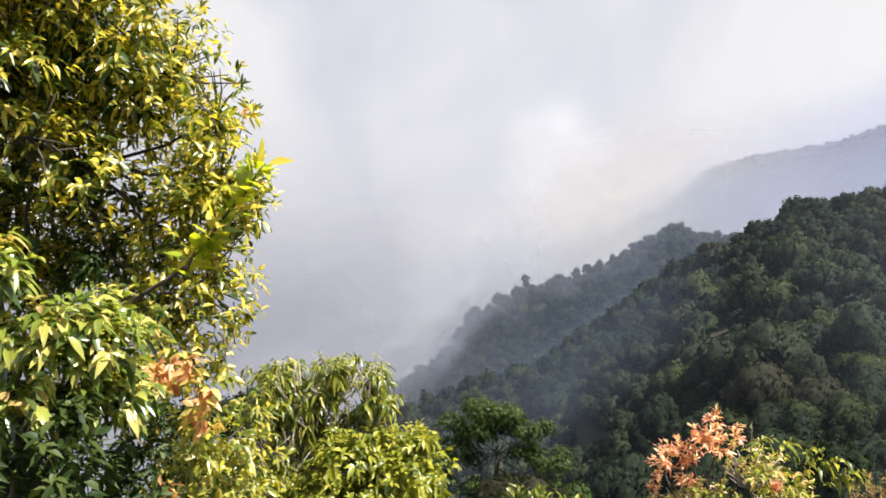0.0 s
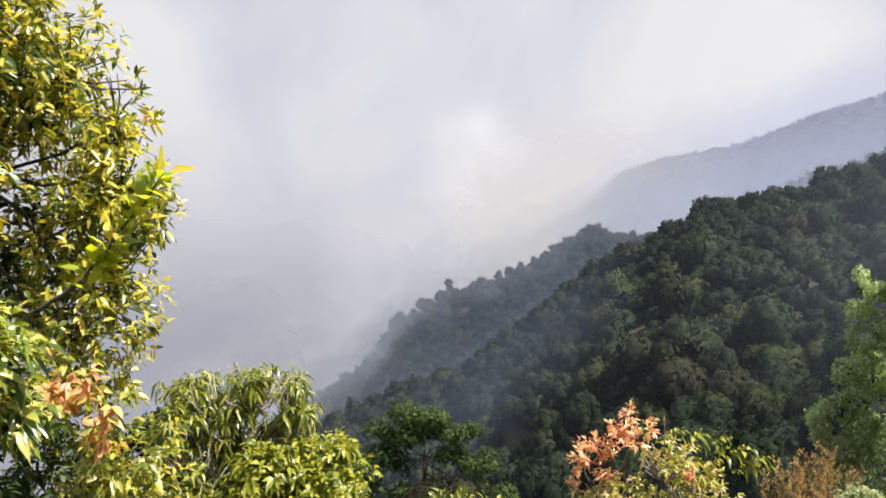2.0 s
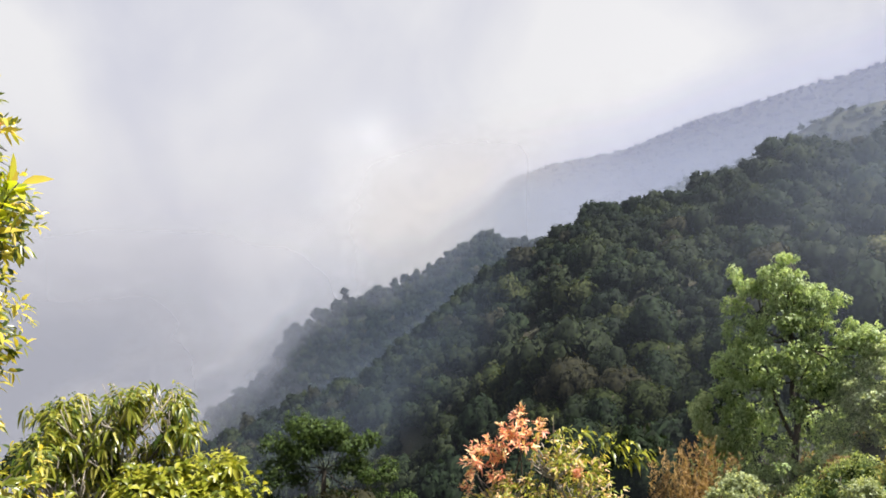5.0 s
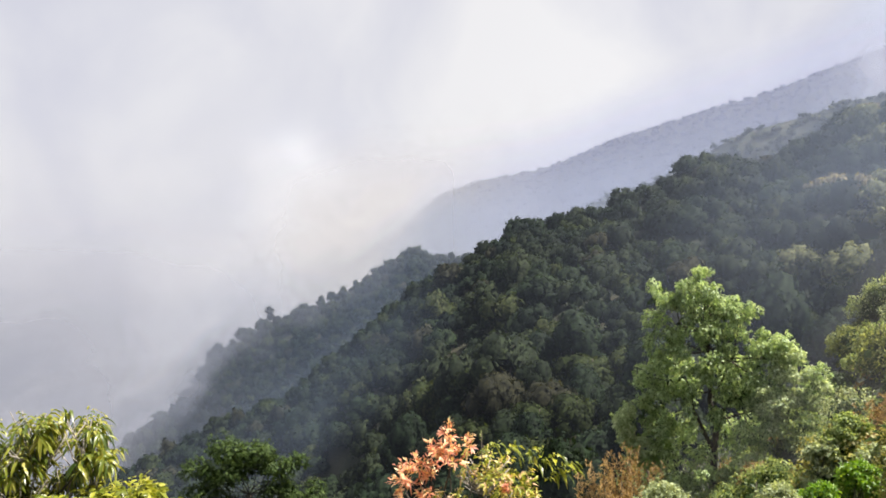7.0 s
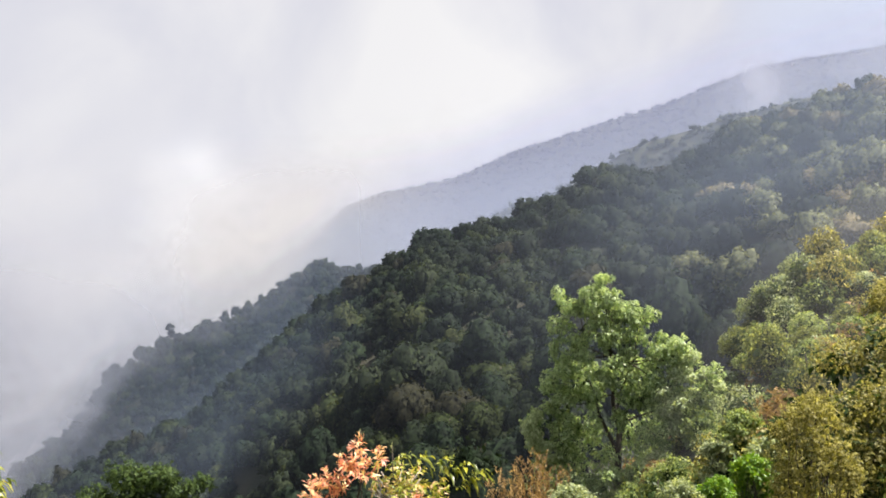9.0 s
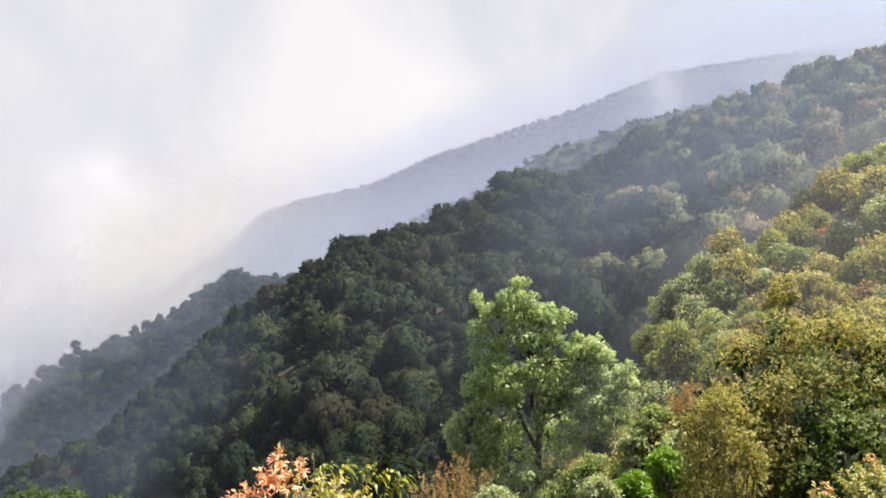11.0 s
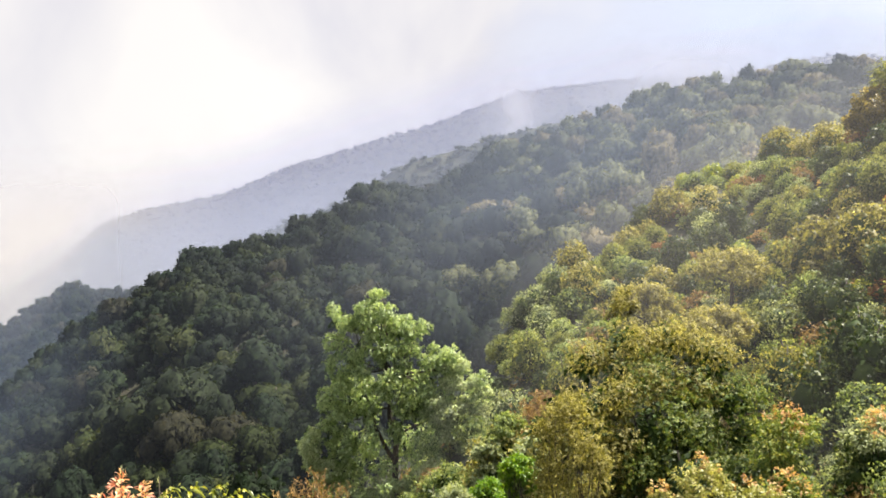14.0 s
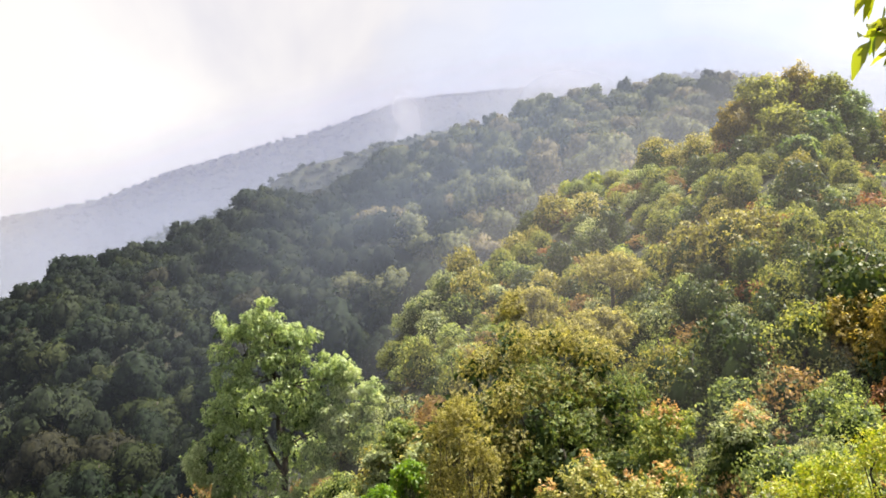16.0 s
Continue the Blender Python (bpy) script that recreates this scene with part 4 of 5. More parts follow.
def left_tree():
    """The tall broadleaf tree beside the view point."""
    base = spot(-31, 4.6)
    A = lambda az, el, r: aim_at(az, el, r)
    lobes = [(A(-23.4, 11, 4.2), (0.24, 0.45, 0.46)), (A(-26.4, 17, 4.4), (0.5, 0.6, 0.6)), (A(-19.5, 4.5, 4.2), (0.40, 0.45, 0.42)), (A(-16.2, 1.8, 4.1), (0.24, 0.3, 0.26)),
             (A(-16.0, -3, 4.0), (0.27, 0.3, 0.32)), (A(-19, -5, 4.1), (0.40, 0.4, 0.40)), (A(-17.2, -10.5, 4.0), (0.27, 0.35, 0.32)), (A(-20, -13, 4.0), (0.36, 0.4, 0.35)),
             (A(-26, 6, 4.6), (0.65, 0.5, 0.6)), (A(-30, 13, 4.6), (0.7, 0.6, 0.8)), (A(-32, 2, 4.6), (0.7, 0.5, 0.7)), (A(-25, -3, 4.7), (0.55, 0.45, 0.55)),
             (A(-28, -9, 4.7), (0.6, 0.5, 0.5)), (A(-18, -22.5, 4.0), (0.34, 0.4, 0.34)),
             (A(-35, -8, 4.5), (0.6, 0.5, 0.6)), (A(-24.5, 9, 3.9), (0.34, 0.3, 0.36)), (A(-29, 7, 3.9), (0.4, 0.3, 0.4)), (A(-26.5, 14, 3.9), (0.4, 0.3, 0.3)), (A(-28, 0, 3.9), (0.34, 0.3, 0.3)), (A(-34, 9, 4.5), (0.6, 0.5, 0.6))]
    # low lobes that take a darker leaf colour in place of shade
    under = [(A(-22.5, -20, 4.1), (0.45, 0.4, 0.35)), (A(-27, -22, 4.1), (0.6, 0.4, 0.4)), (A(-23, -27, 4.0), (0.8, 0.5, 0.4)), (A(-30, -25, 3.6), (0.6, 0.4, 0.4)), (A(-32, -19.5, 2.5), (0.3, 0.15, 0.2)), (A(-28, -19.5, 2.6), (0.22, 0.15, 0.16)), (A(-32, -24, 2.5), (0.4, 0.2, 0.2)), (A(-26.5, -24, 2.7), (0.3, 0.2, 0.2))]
    # the upper crown, out of view: added to shade the inside of the tree
    crest = [(A(-17, 27, 4.3), (0.60, 0.6, 0.32)), (A(-25, 30, 4.5), (0.8, 0.7, 0.45)), (A(-12, 36, 4.4), (0.65, 0.6, 0.35)), (A(-22, 42, 4.6), (0.8, 0.8, 0.5)), (A(-34, 36, 4.6), (0.9, 0.8, 0.6)), (A(-40, 20, 4.7), (0.7, 0.6, 0.7)), (A(-14, 47, 4.6), (0.7, 0.7, 0.5))]
    fork = A(-30, -16, 4.8)
    stems = [("trunk", bend(base - (0, 0, 0.4), fork, 5, 0.03), 0.09, 0.065), ("limb", bend(fork, A(-27, 14, 4.8), 6, 0.03), 0.05, 0.015)]
    stems.append(("limb", bend(A(-27, -14, 4.4), A(-18.6, -9.0, 3.4), 4, 0.03), 0.014, 0.009))
    for c, _ in lobes:
        stems.append(("limb", bend(fork + (A(-27, 14, 4.8) - fork) * rng.uniform(0.0, 0.7), c, 6, 0.04), 0.016, 0.006))
    main = foliage(break_up(lobes, 3, 31, 0.65, 0.72) + [(c, np.asarray(q) * 0.4) for c, q in lobes], 6300, 7, 0.060, 0.024, 1.0, 0.35, low=-0.9, deep=0.6, up=0.45)
    stems += [("limb", bend(A(-27, 14, 4.8), c, 6, 0.04), 0.018, 0.007) for c, _ in crest]
    # inner lobes in a darker leaf colour paint the shade inside the crown
    depth = [(A(-25, 6, 4.3), (0.5, 0.3, 0.5)), (A(-30, 8, 4.3), (0.6, 0.3, 0.6)), (A(-26, -4, 4.4), (0.5, 0.3, 0.5)), (A(-31, -3, 4.4), (0.6, 0.3, 0.6)), (A(-23, 1, 4.5), (0.35, 0.3, 0.4)), (A(-22.5, -9, 4.4), (0.35, 0.3, 0.4))]
    over = foliage(break_up(crest, 3, 37, 0.6, 0.75), 3000, 7, 0.10, 0.042, 1.05, 0.5, False, low=-0.9, deep=0.7, up=0.35)
    stalk = bend(A(-18.6, -9.0, 3.4), A(-13.0, -1.6, 3.3), 8, 0.02)
    p1 = np.repeat(stalk[1:], 3, 0) + rng.normal(size=(21, 3)) * 0.015
    shoot = sprays(p1, np.tile([[0.35, -0.1, 0.8]], (len(p1), 1)) + rng.normal(size=(len(p1), 3)) * 0.25, 4, 0.120, 0.050, 0.75, 0.15, 2)
    tips = [(A(-14.8, 4.3, 4.2), (0.05, 0.05, 0.10)), (A(-13.9, 2.3, 4.2), (0.06, 0.05, 0.08)), (A(-17.4, 8.5, 4.2), (0.06, 0.05, 0.1))]
    pink = foliage([(A(-20.0, -15.9, 3.2), (0.13, 0.1, 0.10)), (A(-17.6, -18.6, 3.2), (0.07, 0.08, 0.13)), (A(-20.6, -24.5, 3.2), (0.05, 0.06, 0.05))], 30, 7, 0.062, 0.026, 1.0, 0.35, 2, up=0.5)
    mixed = foliage([(A(-19.4, -17, 3.4), (0.22, 0.15, 0.2)), (A(-17.2, -21, 3.4), (0.2, 0.15, 0.24)), (A(-18.6, -25, 3.4), (0.3, 0.2, 0.2))], 130, 7, 0.060, 0.024, 0.95, 0.4, 2)
    ends = np.concatenate([on_lobe(c, q, 14)[0] for c, q in lobes])
    starts = np.repeat([c for c, _ in lobes], 14, 0)
    plant("broadleaf_tree", "tall broadleaf tree with glossy yellow-green drooping leaves", "tree", base, stems,
          [("foliage", main, M_NEAR, ""), ("upper_foliage", over, M_NEAR, ""), ("inner_foliage", foliage(break_up(depth, 3, 41, 0.7, 0.7), 600, 7, 0.066, 0.027, 1.05, 0.5, low=-0.9, deep=0.8), M_DARKSHADE, "inner leaves, dark green to stand in for shade"), ("leafy_shoot", shoot, M_SHOOT, "large bright green leaves at a branch end"), ("shoot_stalk", tube(stalk, np.linspace(0.009, 0.003, len(stalk)), 5), M_BARK, ""),
           *(("shoot_tip", foliage([q], 6, 6, 0.07, 0.018, 0.8, 0.2), M_NEAR, "") for q in tips),
           ("young_leaves", pink, M_ORANGE, "orange-pink young leaves"), ("shaded_foliage", foliage(under, 900, 7, 0.066, 0.025, 1.0, 0.4, low=-0.9, deep=0.5), M_UNDERSHADE, "low leaves, dark green with shade put into the colour"), ("low_foliage", mixed, M_GOLDGREEN, "yellow-green leaves of the lower branches"), ("twig_work", twigs(starts, ends, 0.007, 0.003), M_BARK, "")])


def left_spray():
    """Leafy boughs that reach in close to the view point."""
    base = spot(-33, 2.9)
    A = lambda az, el, r: aim_at(az, el, r)
    lobes = [(A(-27.5, -12, 2.7), (0.30, 0.25, 0.22)), (A(-24, -12.5, 2.8), (0.16, 0.2, 0.20)), (A(-28.5, -17.0, 2.7), (0.20, 0.2, 0.10)), (A(-22.8, -17, 2.8), (0.14, 0.2, 0.14)), (A(-30, -7.5, 2.7), (0.14, 0.2, 0.12))]
    fork = A(-31, -24, 2.8)
    stems = [("stem", bend(base - (0, 0, 0.3), fork, 4, 0.03), 0.05, 0.035)] + [("limb", bend(fork, c, 5, 0.06), 0.022, 0.006) for c, _ in lobes]
    main = foliage(break_up(lobes, 2, 17, 0.5, 0.8), 420, 7, 0.066, 0.026, 1.05, 0.55, 2, low=-0.6, deep=0.7, up=0.5)
    plant("broadleaf_sapling", "broadleaf sapling with long arching glossy leaves", "tree", base, stems, [("foliage", main, M_SAPLING, "")])


def drooping_tree():
    """The small tree with pale stems and hanging leaves below the view point."""
    base = spot(-8.5, 6.9)
    A = lambda az, el, r: aim_at(az, el, r)
    lobes = [(A(-11, -17.3, 6.7), (0.34, 0.4, 0.17)), (A(-8.2, -16.9, 6.7), (0.32, 0.4, 0.18)), (A(-5.4, -17.6, 6.7), (0.26, 0.4, 0.19)), (A(-13.2, -20, 6.6), (0.32, 0.4, 0.22)), (A(-12.5, -23.2, 6.5), (0.38, 0.4, 0.22)), (A(-4.6, -18.6, 6.6), (0.16, 0.3, 0.12)), (A(-9.3, -19.3, 6.7), (0.30, 0.3, 0.12)), (A(-11.6, -20.6, 6.6), (0.24, 0.25, 0.2)), (A(-9.2, -21.4, 6.8), (0.22, 0.25, 0.2)), (A(-7.2, -20.2, 6.8), (0.2, 0.25, 0.16)), (A(-14, -22.4, 6.6), (0.22, 0.25, 0.2)), (A(-13.6, -25.6, 6.6), (0.3, 0.3, 0.25)), (A(-10.4, -24.6, 6.7), (0.24, 0.25, 0.2)), (A(-15.4, -24.2, 6.7), (0.24, 0.25, 0.22))]
    front = [(A(-5, -22.6, 6.2), (0.40, 0.4, 0.20)), (A(-2.2, -23, 6.2), (0.30, 0.4, 0.20)), (A(-7, -25, 6.1), (0.40, 0.4, 0.22)), (A(-2.5, -26, 6.1), (0.38, 0.4, 0.25)), (A(-1.2, -21.6, 6.2), (0.10, 0.2, 0.08)), (A(-0.9, -23.8, 6.2), (0.16, 0.2, 0.14))]
    fork = A(-9.5, -27, 6.9)
    stems = [("trunk", bend(base - (0, 0, 0.3), fork, 4, 0.03), 0.05, 0.035)] + [("limb", bend(fork, c, 6, 0.06), 0.022, 0.006) for c, _ in lobes]
    main = foliage(break_up(lobes, 3, 9, 0.8, 0.7), 1080, 6, 0.095, 0.029, 0.95, 0.9, low=-0.7, deep=0.7, up=0.1)
    ends = np.concatenate([on_lobe(c, q, 16)[0] for c, q in lobes])
    plant("small_tree", "small tree with hanging narrow leaves and pale bare stems", "tree", base, stems,
          [("foliage", main, M_GOLDGREEN, ""), ("twig_work", twigs(np.repeat([c - np.array([0, 0, 0.35]) for c, _ in lobes], 16, 0), ends, 0.010, 0.004), M_TWIG, "")])
    base2 = spot(-4, 6.3)
    fork = A(-4, -31, 6.3)
    stems = [("stem", bend(base2 - (0, 0, 0.3), fork, 4, 0.03), 0.04, 0.03)] + [("limb", bend(fork, c, 5, 0.06), 0.018, 0.006) for c, _ in front]
    plant("broad_leaved_shrub", "sunlit yellow-green shrub with broad glossy leaves", "shrub", base2, stems, [("foliage", foliage(break_up(front, 2, 19, 0.5, 0.85), 640, 7, 0.095, 0.038, 1.0, 0.45, 2, low=-0.7, deep=0.5), M_SUNLIT, "")])
    base3 = spot(7.5, 6.6)
    low = [(A(7, -25.6, 6.4), (0.20, 0.2, 0.12)), (A(10.5, -26.6, 6.4), (0.24, 0.2, 0.14)), (A(4.8, -27, 6.4), (0.24, 0.2, 0.14)), (A(8, -28.5, 6.4), (0.45, 0.3, 0.2))]
    plant("low_shrub", "low shrub with upright yellow-green leaf shoots", "shrub", base3, [("stem", bend(base3 - (0, 0, 0.3), A(8, -29, 6.5), 4, 0.03), 0.04, 0.02)], [("foliage", foliage(low, 120, 7, 0.11, 0.030, 0.7, 0.2), M_GOLDGREEN, "")])


def pink_shrub():
    """The shrub with pink young leaves and arching green shoots."""
    base = spot(23, 8.2)
    A = lambda az, el, r: aim_at(az, el, r)
    rosy = [(A(20.6, -19.2, 8), (0.14, 0.15, 0.14)), (A(19, -20.2, 8), (0.14, 0.15, 0.12)), (A(17, -22, 8), (0.10, 0.15, 0.12)), (A(18.6, -22.2, 8), (0.16, 0.15, 0.14)), (A(21.8, -20.3, 8), (0.12, 0.12, 0.12)), (A(16.7, -23.8, 8), (0.08, 0.1, 0.1)), (A(25, -22.5, 7.9), (0.05, 0.05, 0.05))]
    green = [(A(23.5, -21.6, 8), (0.34, 0.3, 0.16)), (A(19.5, -24.3, 7.9), (0.36, 0.3, 0.18)), (A(25, -24, 8), (0.42, 0.3, 0.22)), (A(17.5, -26, 7.9), (0.28, 0.3, 0.2)), (A(22, -26, 7.9), (0.5, 0.3, 0.25))]
    arch = []
    for az0, el0, az1, el1 in ((23, -21, 24.5, -19.6), (24, -21.2, 26, -19.7), (25, -21.4, 27.6, -19.8), (26, -22, 29.2, -20.2), (27, -22.5, 30.2, -20.6), (25, -22, 28.4, -20.4), (26, -23, 30.4, -21.2)):
        p = bend(A(az0, el0, 8), A(az1, el1, 8), 6, 0.02, 0.06)
        arch += [(p[k], unit(p[k] - p[k - 1]) + np.array([0, 0, 0.2])) for k in (3, 4, 5)]
    shoots = sprays([a for a, _ in arch], [d for _, d in arch], 5, 0.125, 0.050, 0.9, 0.7, 2)
    fork = A(22, -30, 8.1)
    stems = [("stem", bend(base - (0, 0, 0.3), fork, 4, 0.03), 0.05, 0.04)] + [("limb", bend(fork, c, 6, 0.05), 0.02, 0.006) for c, _ in rosy[:5] + green]
    ends = np.concatenate([on_lobe(c, q, 26)[0] for c, q in green])
    plant("flushing_shrub", "shrub with pink young leaves, pale twigs and arching green shoots", "shrub", base, stems,
          [("young_leaves", foliage(break_up(rosy, 3, 12, 1.0, 0.8), 130, 8, 0.085, 0.021, 0.8, 0.3, 2, up=1.0), M_PINK, "salmon pink young leaves"),
           ("foliage", foliage(break_up(green, 3, 13, 0.8, 0.8), 620, 6, 0.07, 0.024, 0.9, 0.35, 2), M_CREAM, ""), ("leafy_shoot", shoots, M_SUNLIT, "long arching yellow-green leaves"),
           ("twig_work", twigs(np.repeat([c - np.array([0, 0, 0.25]) for c, _ in green], 26, 0), ends, 0.010, 0.005), M_TWIG, "pale grey bare twigs")])
    for az, el in ((20.7, -17.9), (23.1, -18.9)):
        p = A(az, el, 8.1)
        plant("dry_stalk", "thin grey dry stalk standing in the shrub", "stalk", spot(az, 8.1), [("stalk", bend(spot(az, 8.1), p, 6, 0.01), 0.012, 0.006)], [("seed_head", sprays([p, p - (0, 0, 0.05)], [(0, 0, 1), (0, 0, 1)], 5, 0.05, 0.01, 0.5, 0), M_GREY, "")])


def tall_fresh_tree():
    """The light green tree in the middle of the valley."""
    R = 66.0
    base = spot(39.6, R)
    A = lambda az, el, dr=0.0: aim_at(az, el, R + dr)
    lobes = [(A(38.1, -7.7), (1.5, 1.5, 1.5)), (A(35.8, -8.4), (1.3, 1.4, 1.5)), (A(41.2, -9.2), (1.3, 1.4, 1.4)), (A(37.2, -9.0), (1.3, 1.4, 1.4)), (A(39.6, -9.4), (1.3, 1.4, 1.4)), (A(38.4, -10.4), (2.0, 1.8, 1.8)), (A(35.8, -11.1), (1.5, 1.5, 1.7)), (A(40.3, -11.2), (1.4, 1.4, 1.3)),
             (A(36.1, -13.6), (2.0, 1.8, 1.6)), (A(38.8, -13.2, -1), (1.8, 1.6, 1.5)), (A(42.4, -12.2), (1.6, 1.6, 1.6)), (A(44.2, -12.0), (1.2, 1.4, 1.3)), (A(43, -14.2, -1), (2.0, 1.6, 1.5)), (A(45.3, -14.4), (1.5, 1.5, 1.3)),
             (A(41, -15.2, -1), (1.8, 1.5, 1.1)), (A(36, -16.0), (1.9, 1.6, 1.3)), (A(33.2, -17.8), (1.3, 1.3, 1.5)), (A(46.2, -15.8), (1.1, 1.2, 1.0)), (A(44.3, -17, -1), (1.9, 1.5, 1.2)), (A(42.5, -19.2, -2), (1.6, 1.5, 1.3)), (A(36.8, -18.8, 1), (1.8, 1.5, 1.3)), (A(39.8, -21, -3), (2.2, 1.6, 1.2)), (A(34.6, -14.8), (1.4, 1.4, 1.6)), (A(34.4, -19.6), (1.8, 1.5, 1.4)), (A(37.2, -15.4, 1), (1.6, 1.4, 1.5)), (A(44.5, -19.5, -2), (2.0, 1.5, 1.4)), (A(37.5, -21.2, -1), (2.2, 1.5, 1.3))]
    lobes += [(A(44.2, -12.6, -1), (1.9, 1.5, 1.6)), (A(45.8, -14.0, -1), (1.8, 1.5, 1.6)), (A(46.8, -15.9, -1), (1.6, 1.5, 1.5)), (A(45.2, -18.0, -1.5), (1.9, 1.5, 1.6)), (A(42.6, -17.2, -1.5), (1.7, 1.5, 1.6)), (A(43.0, -11.4, 0), (1.3, 1.3, 1.2)), (A(46.2, -19.6, -1.5), (1.7, 1.4, 1.5)), (A(38.2, -7.2), (1.0, 1.1, 0.9)), (A(33.8, -18.2), (1.5, 1.4, 1.8))]
    lobes += [(A(az, el, dr), (0.95, 1.0, 1.7)) for az, el, dr in ((35.0, -12.6, 0), (36.8, -12.2, -0.8), (38.8, -12.0, -0.8), (40.4, -13.2, -0.6), (34.6, -16.4, 0), (38.0, -16.2, -1.2), (41.6, -14.8, -1), (43.4, -16.0, -1), (45.2, -16.8, 0), (39.8, -10.2, 0), (37.4, -9.4, -0.6), (40.0, -17.0, -1.4), (36.2, -18.2, -1))]
    shade = [(A(az, el, dr + 2.2), (q, 1.6, q * 1.05)) for az, el, dr, q in ((35.4, -17.2, -1, 1.5), (37.4, -17.4, -1.5, 1.4), (40.6, -17.8, -1.5, 1.6), (42.6, -16.6, -1, 1.5), (38.6, -19.6, -2, 1.7), (36, -19.8, -2, 1.7), (41.2, -20.2, -2.5, 1.7), (43.6, -20.4, -2.5, 1.6), (38.2, -22.4, -3, 1.9), (41.8, -22.8, -3, 1.9), (34.8, -22, -2, 1.8), (45.4, -18.2, -1.5, 1.4), (37, -13.6, 1.0, 1.5), (40.4, -13.4, 1.0, 1.5))]
    # the lower boughs carry paler leaves
    pale = [(A(44.0, -13.0, -2), (1.5, 1.3, 1.3)), (A(45.6, -14.4, -2), (1.5, 1.3, 1.4)), (A(43.2, -15.6, -2.4), (1.4, 1.3, 1.3)), (A(46.6, -16.2, -2), (1.3, 1.2, 1.3)), (A(44.8, -17.4, -2.4), (1.5, 1.3, 1.3)), (A(33.2, -17.6, -1.5), (1.1, 1.1, 1.3)), (A(33.8, -19.4, -1.5), (1.3, 1.2, 1.1)), (A(42.6, -19.6, -3), (1.3, 1.2, 1.1)), (A(46.0, -19.4, -2.4), (1.4, 1.2, 1.2))]
    top, fork = A(38.4, -8.5), A(39.5, -17.3)
    stems = [("trunk", bend(base - (0, 0, 0.8), fork, 4, 0.015), 0.34, 0.26), ("limb", bend(fork, top, 6, 0.02), 0.26, 0.05), ("limb", bend(A(39.3, -19, 0), A(37.2, -14.2), 5, 0.03), 0.2, 0.05), ("limb", bend(fork, A(42.5, -13.5), 5, 0.04), 0.18, 0.05)]
    stems += [("limb", bend(fork + (top - fork) * rng.uniform(0, 0.7), c, 5, 0.05), 0.09, 0.03) for c, _ in lobes[:16]]
    plant("tall_tree", "tall light green broadleaf tree with a forked dark trunk", "tree", base, stems,
          [("pale_foliage", foliage(break_up(pale, 6, 6, 0.9, 0.50), 4600, 6, 0.22, 0.11, 0.95, 0.5, False, low=-0.5, deep=0.5, soft=0.2), M_PALEFRESH, "pale grey-green leaves of the lower boughs"),
           ("foliage", foliage(break_up(lobes, 6, 5, 0.9, 0.50), 12500, 6, 0.23, 0.11, 0.95, 0.5, False, low=-0.5, deep=0.5, soft=0.2), M_FRESH, ""), ("lower_foliage", foliage(break_up(shade), 1700, 6, 0.32, 0.15, 0.95, 0.5, False, low=-0.9, deep=0.6, soft=0.3), M_FRESH, "green leaves low on the tree"),
           # darker leaf colour here paints the crown's inner shade
           ("inner_foliage", foliage([(np.asarray(c) + (0.3, 0.9, -0.5), np.asarray(q) * 0.85) for c, q in lobes], 380, 5, 0.42, 0.2, 0.95, 0.5, False, low=-0.9, deep=0.8, soft=0.3), M_DARKSHADE, "inner leaves in a dark colour that stands in for shade")])


def valley_tree():
    """The dark round tree below, with its bare trunk showing."""
    R = 92.0
    base = spot(4.6, R)
    A = lambda az, el, dr=0.0: aim_at(az, el, R + dr)
    lobes = [(A(3.2, -19.2), (2.3, 2, 1.6)), (A(5.4, -19.6), (2.2, 2, 1.5)), (A(1.4, -20.8), (2.2, 2, 1.6)), (A(3.6, -21), (2.4, 2, 1.6)), (A(6.6, -21), (2.2, 2, 1.6)), (A(8.2, -20.9), (1.5, 1.5, 1.5)), (A(0.8, -22.6), (2, 2, 1.6)), (A(7.6, -23), (2, 2, 1.4)), (A(2.6, -23, 1.5), (2, 1.5, 1.4)), (A(0.4, -24.6), (2.2, 2, 1.8)), (A(3.0, -25, -1), (2.2, 1.6, 1.6)), (A(5.8, -24.4, 1.5), (2.2, 1.6, 1.6)), (A(8.6, -25), (2.4, 2, 1.8)), (A(9.6, -22.8), (1.8, 1.6, 1.6)), (A(11.4, -25.2), (2.2, 2, 1.6)), (A(5, -27, -1), (3, 2, 1.8)), (A(1, -27), (3, 2, 1.8)), (A(4.6, -20.4, 1), (2.6, 2, 1.7)), (A(2.2, -22.0, 0.5), (2.0, 1.8, 1.6)), (A(6.6, -22.6, 1), (2.2, 1.8, 1.6))]
    fork = A(4.7, -22.6)
    stems = [("trunk", bend(base - (0, 0, 0.8), fork, 4, 0.02), 0.42, 0.3)] + [("limb", bend(fork, c, 5, 0.05), 0.07, 0.02) for c, _ in lobes]
    plant("valley_tree", "dark green round-crowned tree with a bare forked trunk", "tree", base, stems,
          [("foliage", foliage(break_up(lobes, 5), 5600, 6, 0.34, 0.17, 0.95, 0.3, False, deep=0.5, soft=0.5), M_DARKSHADE, "")])


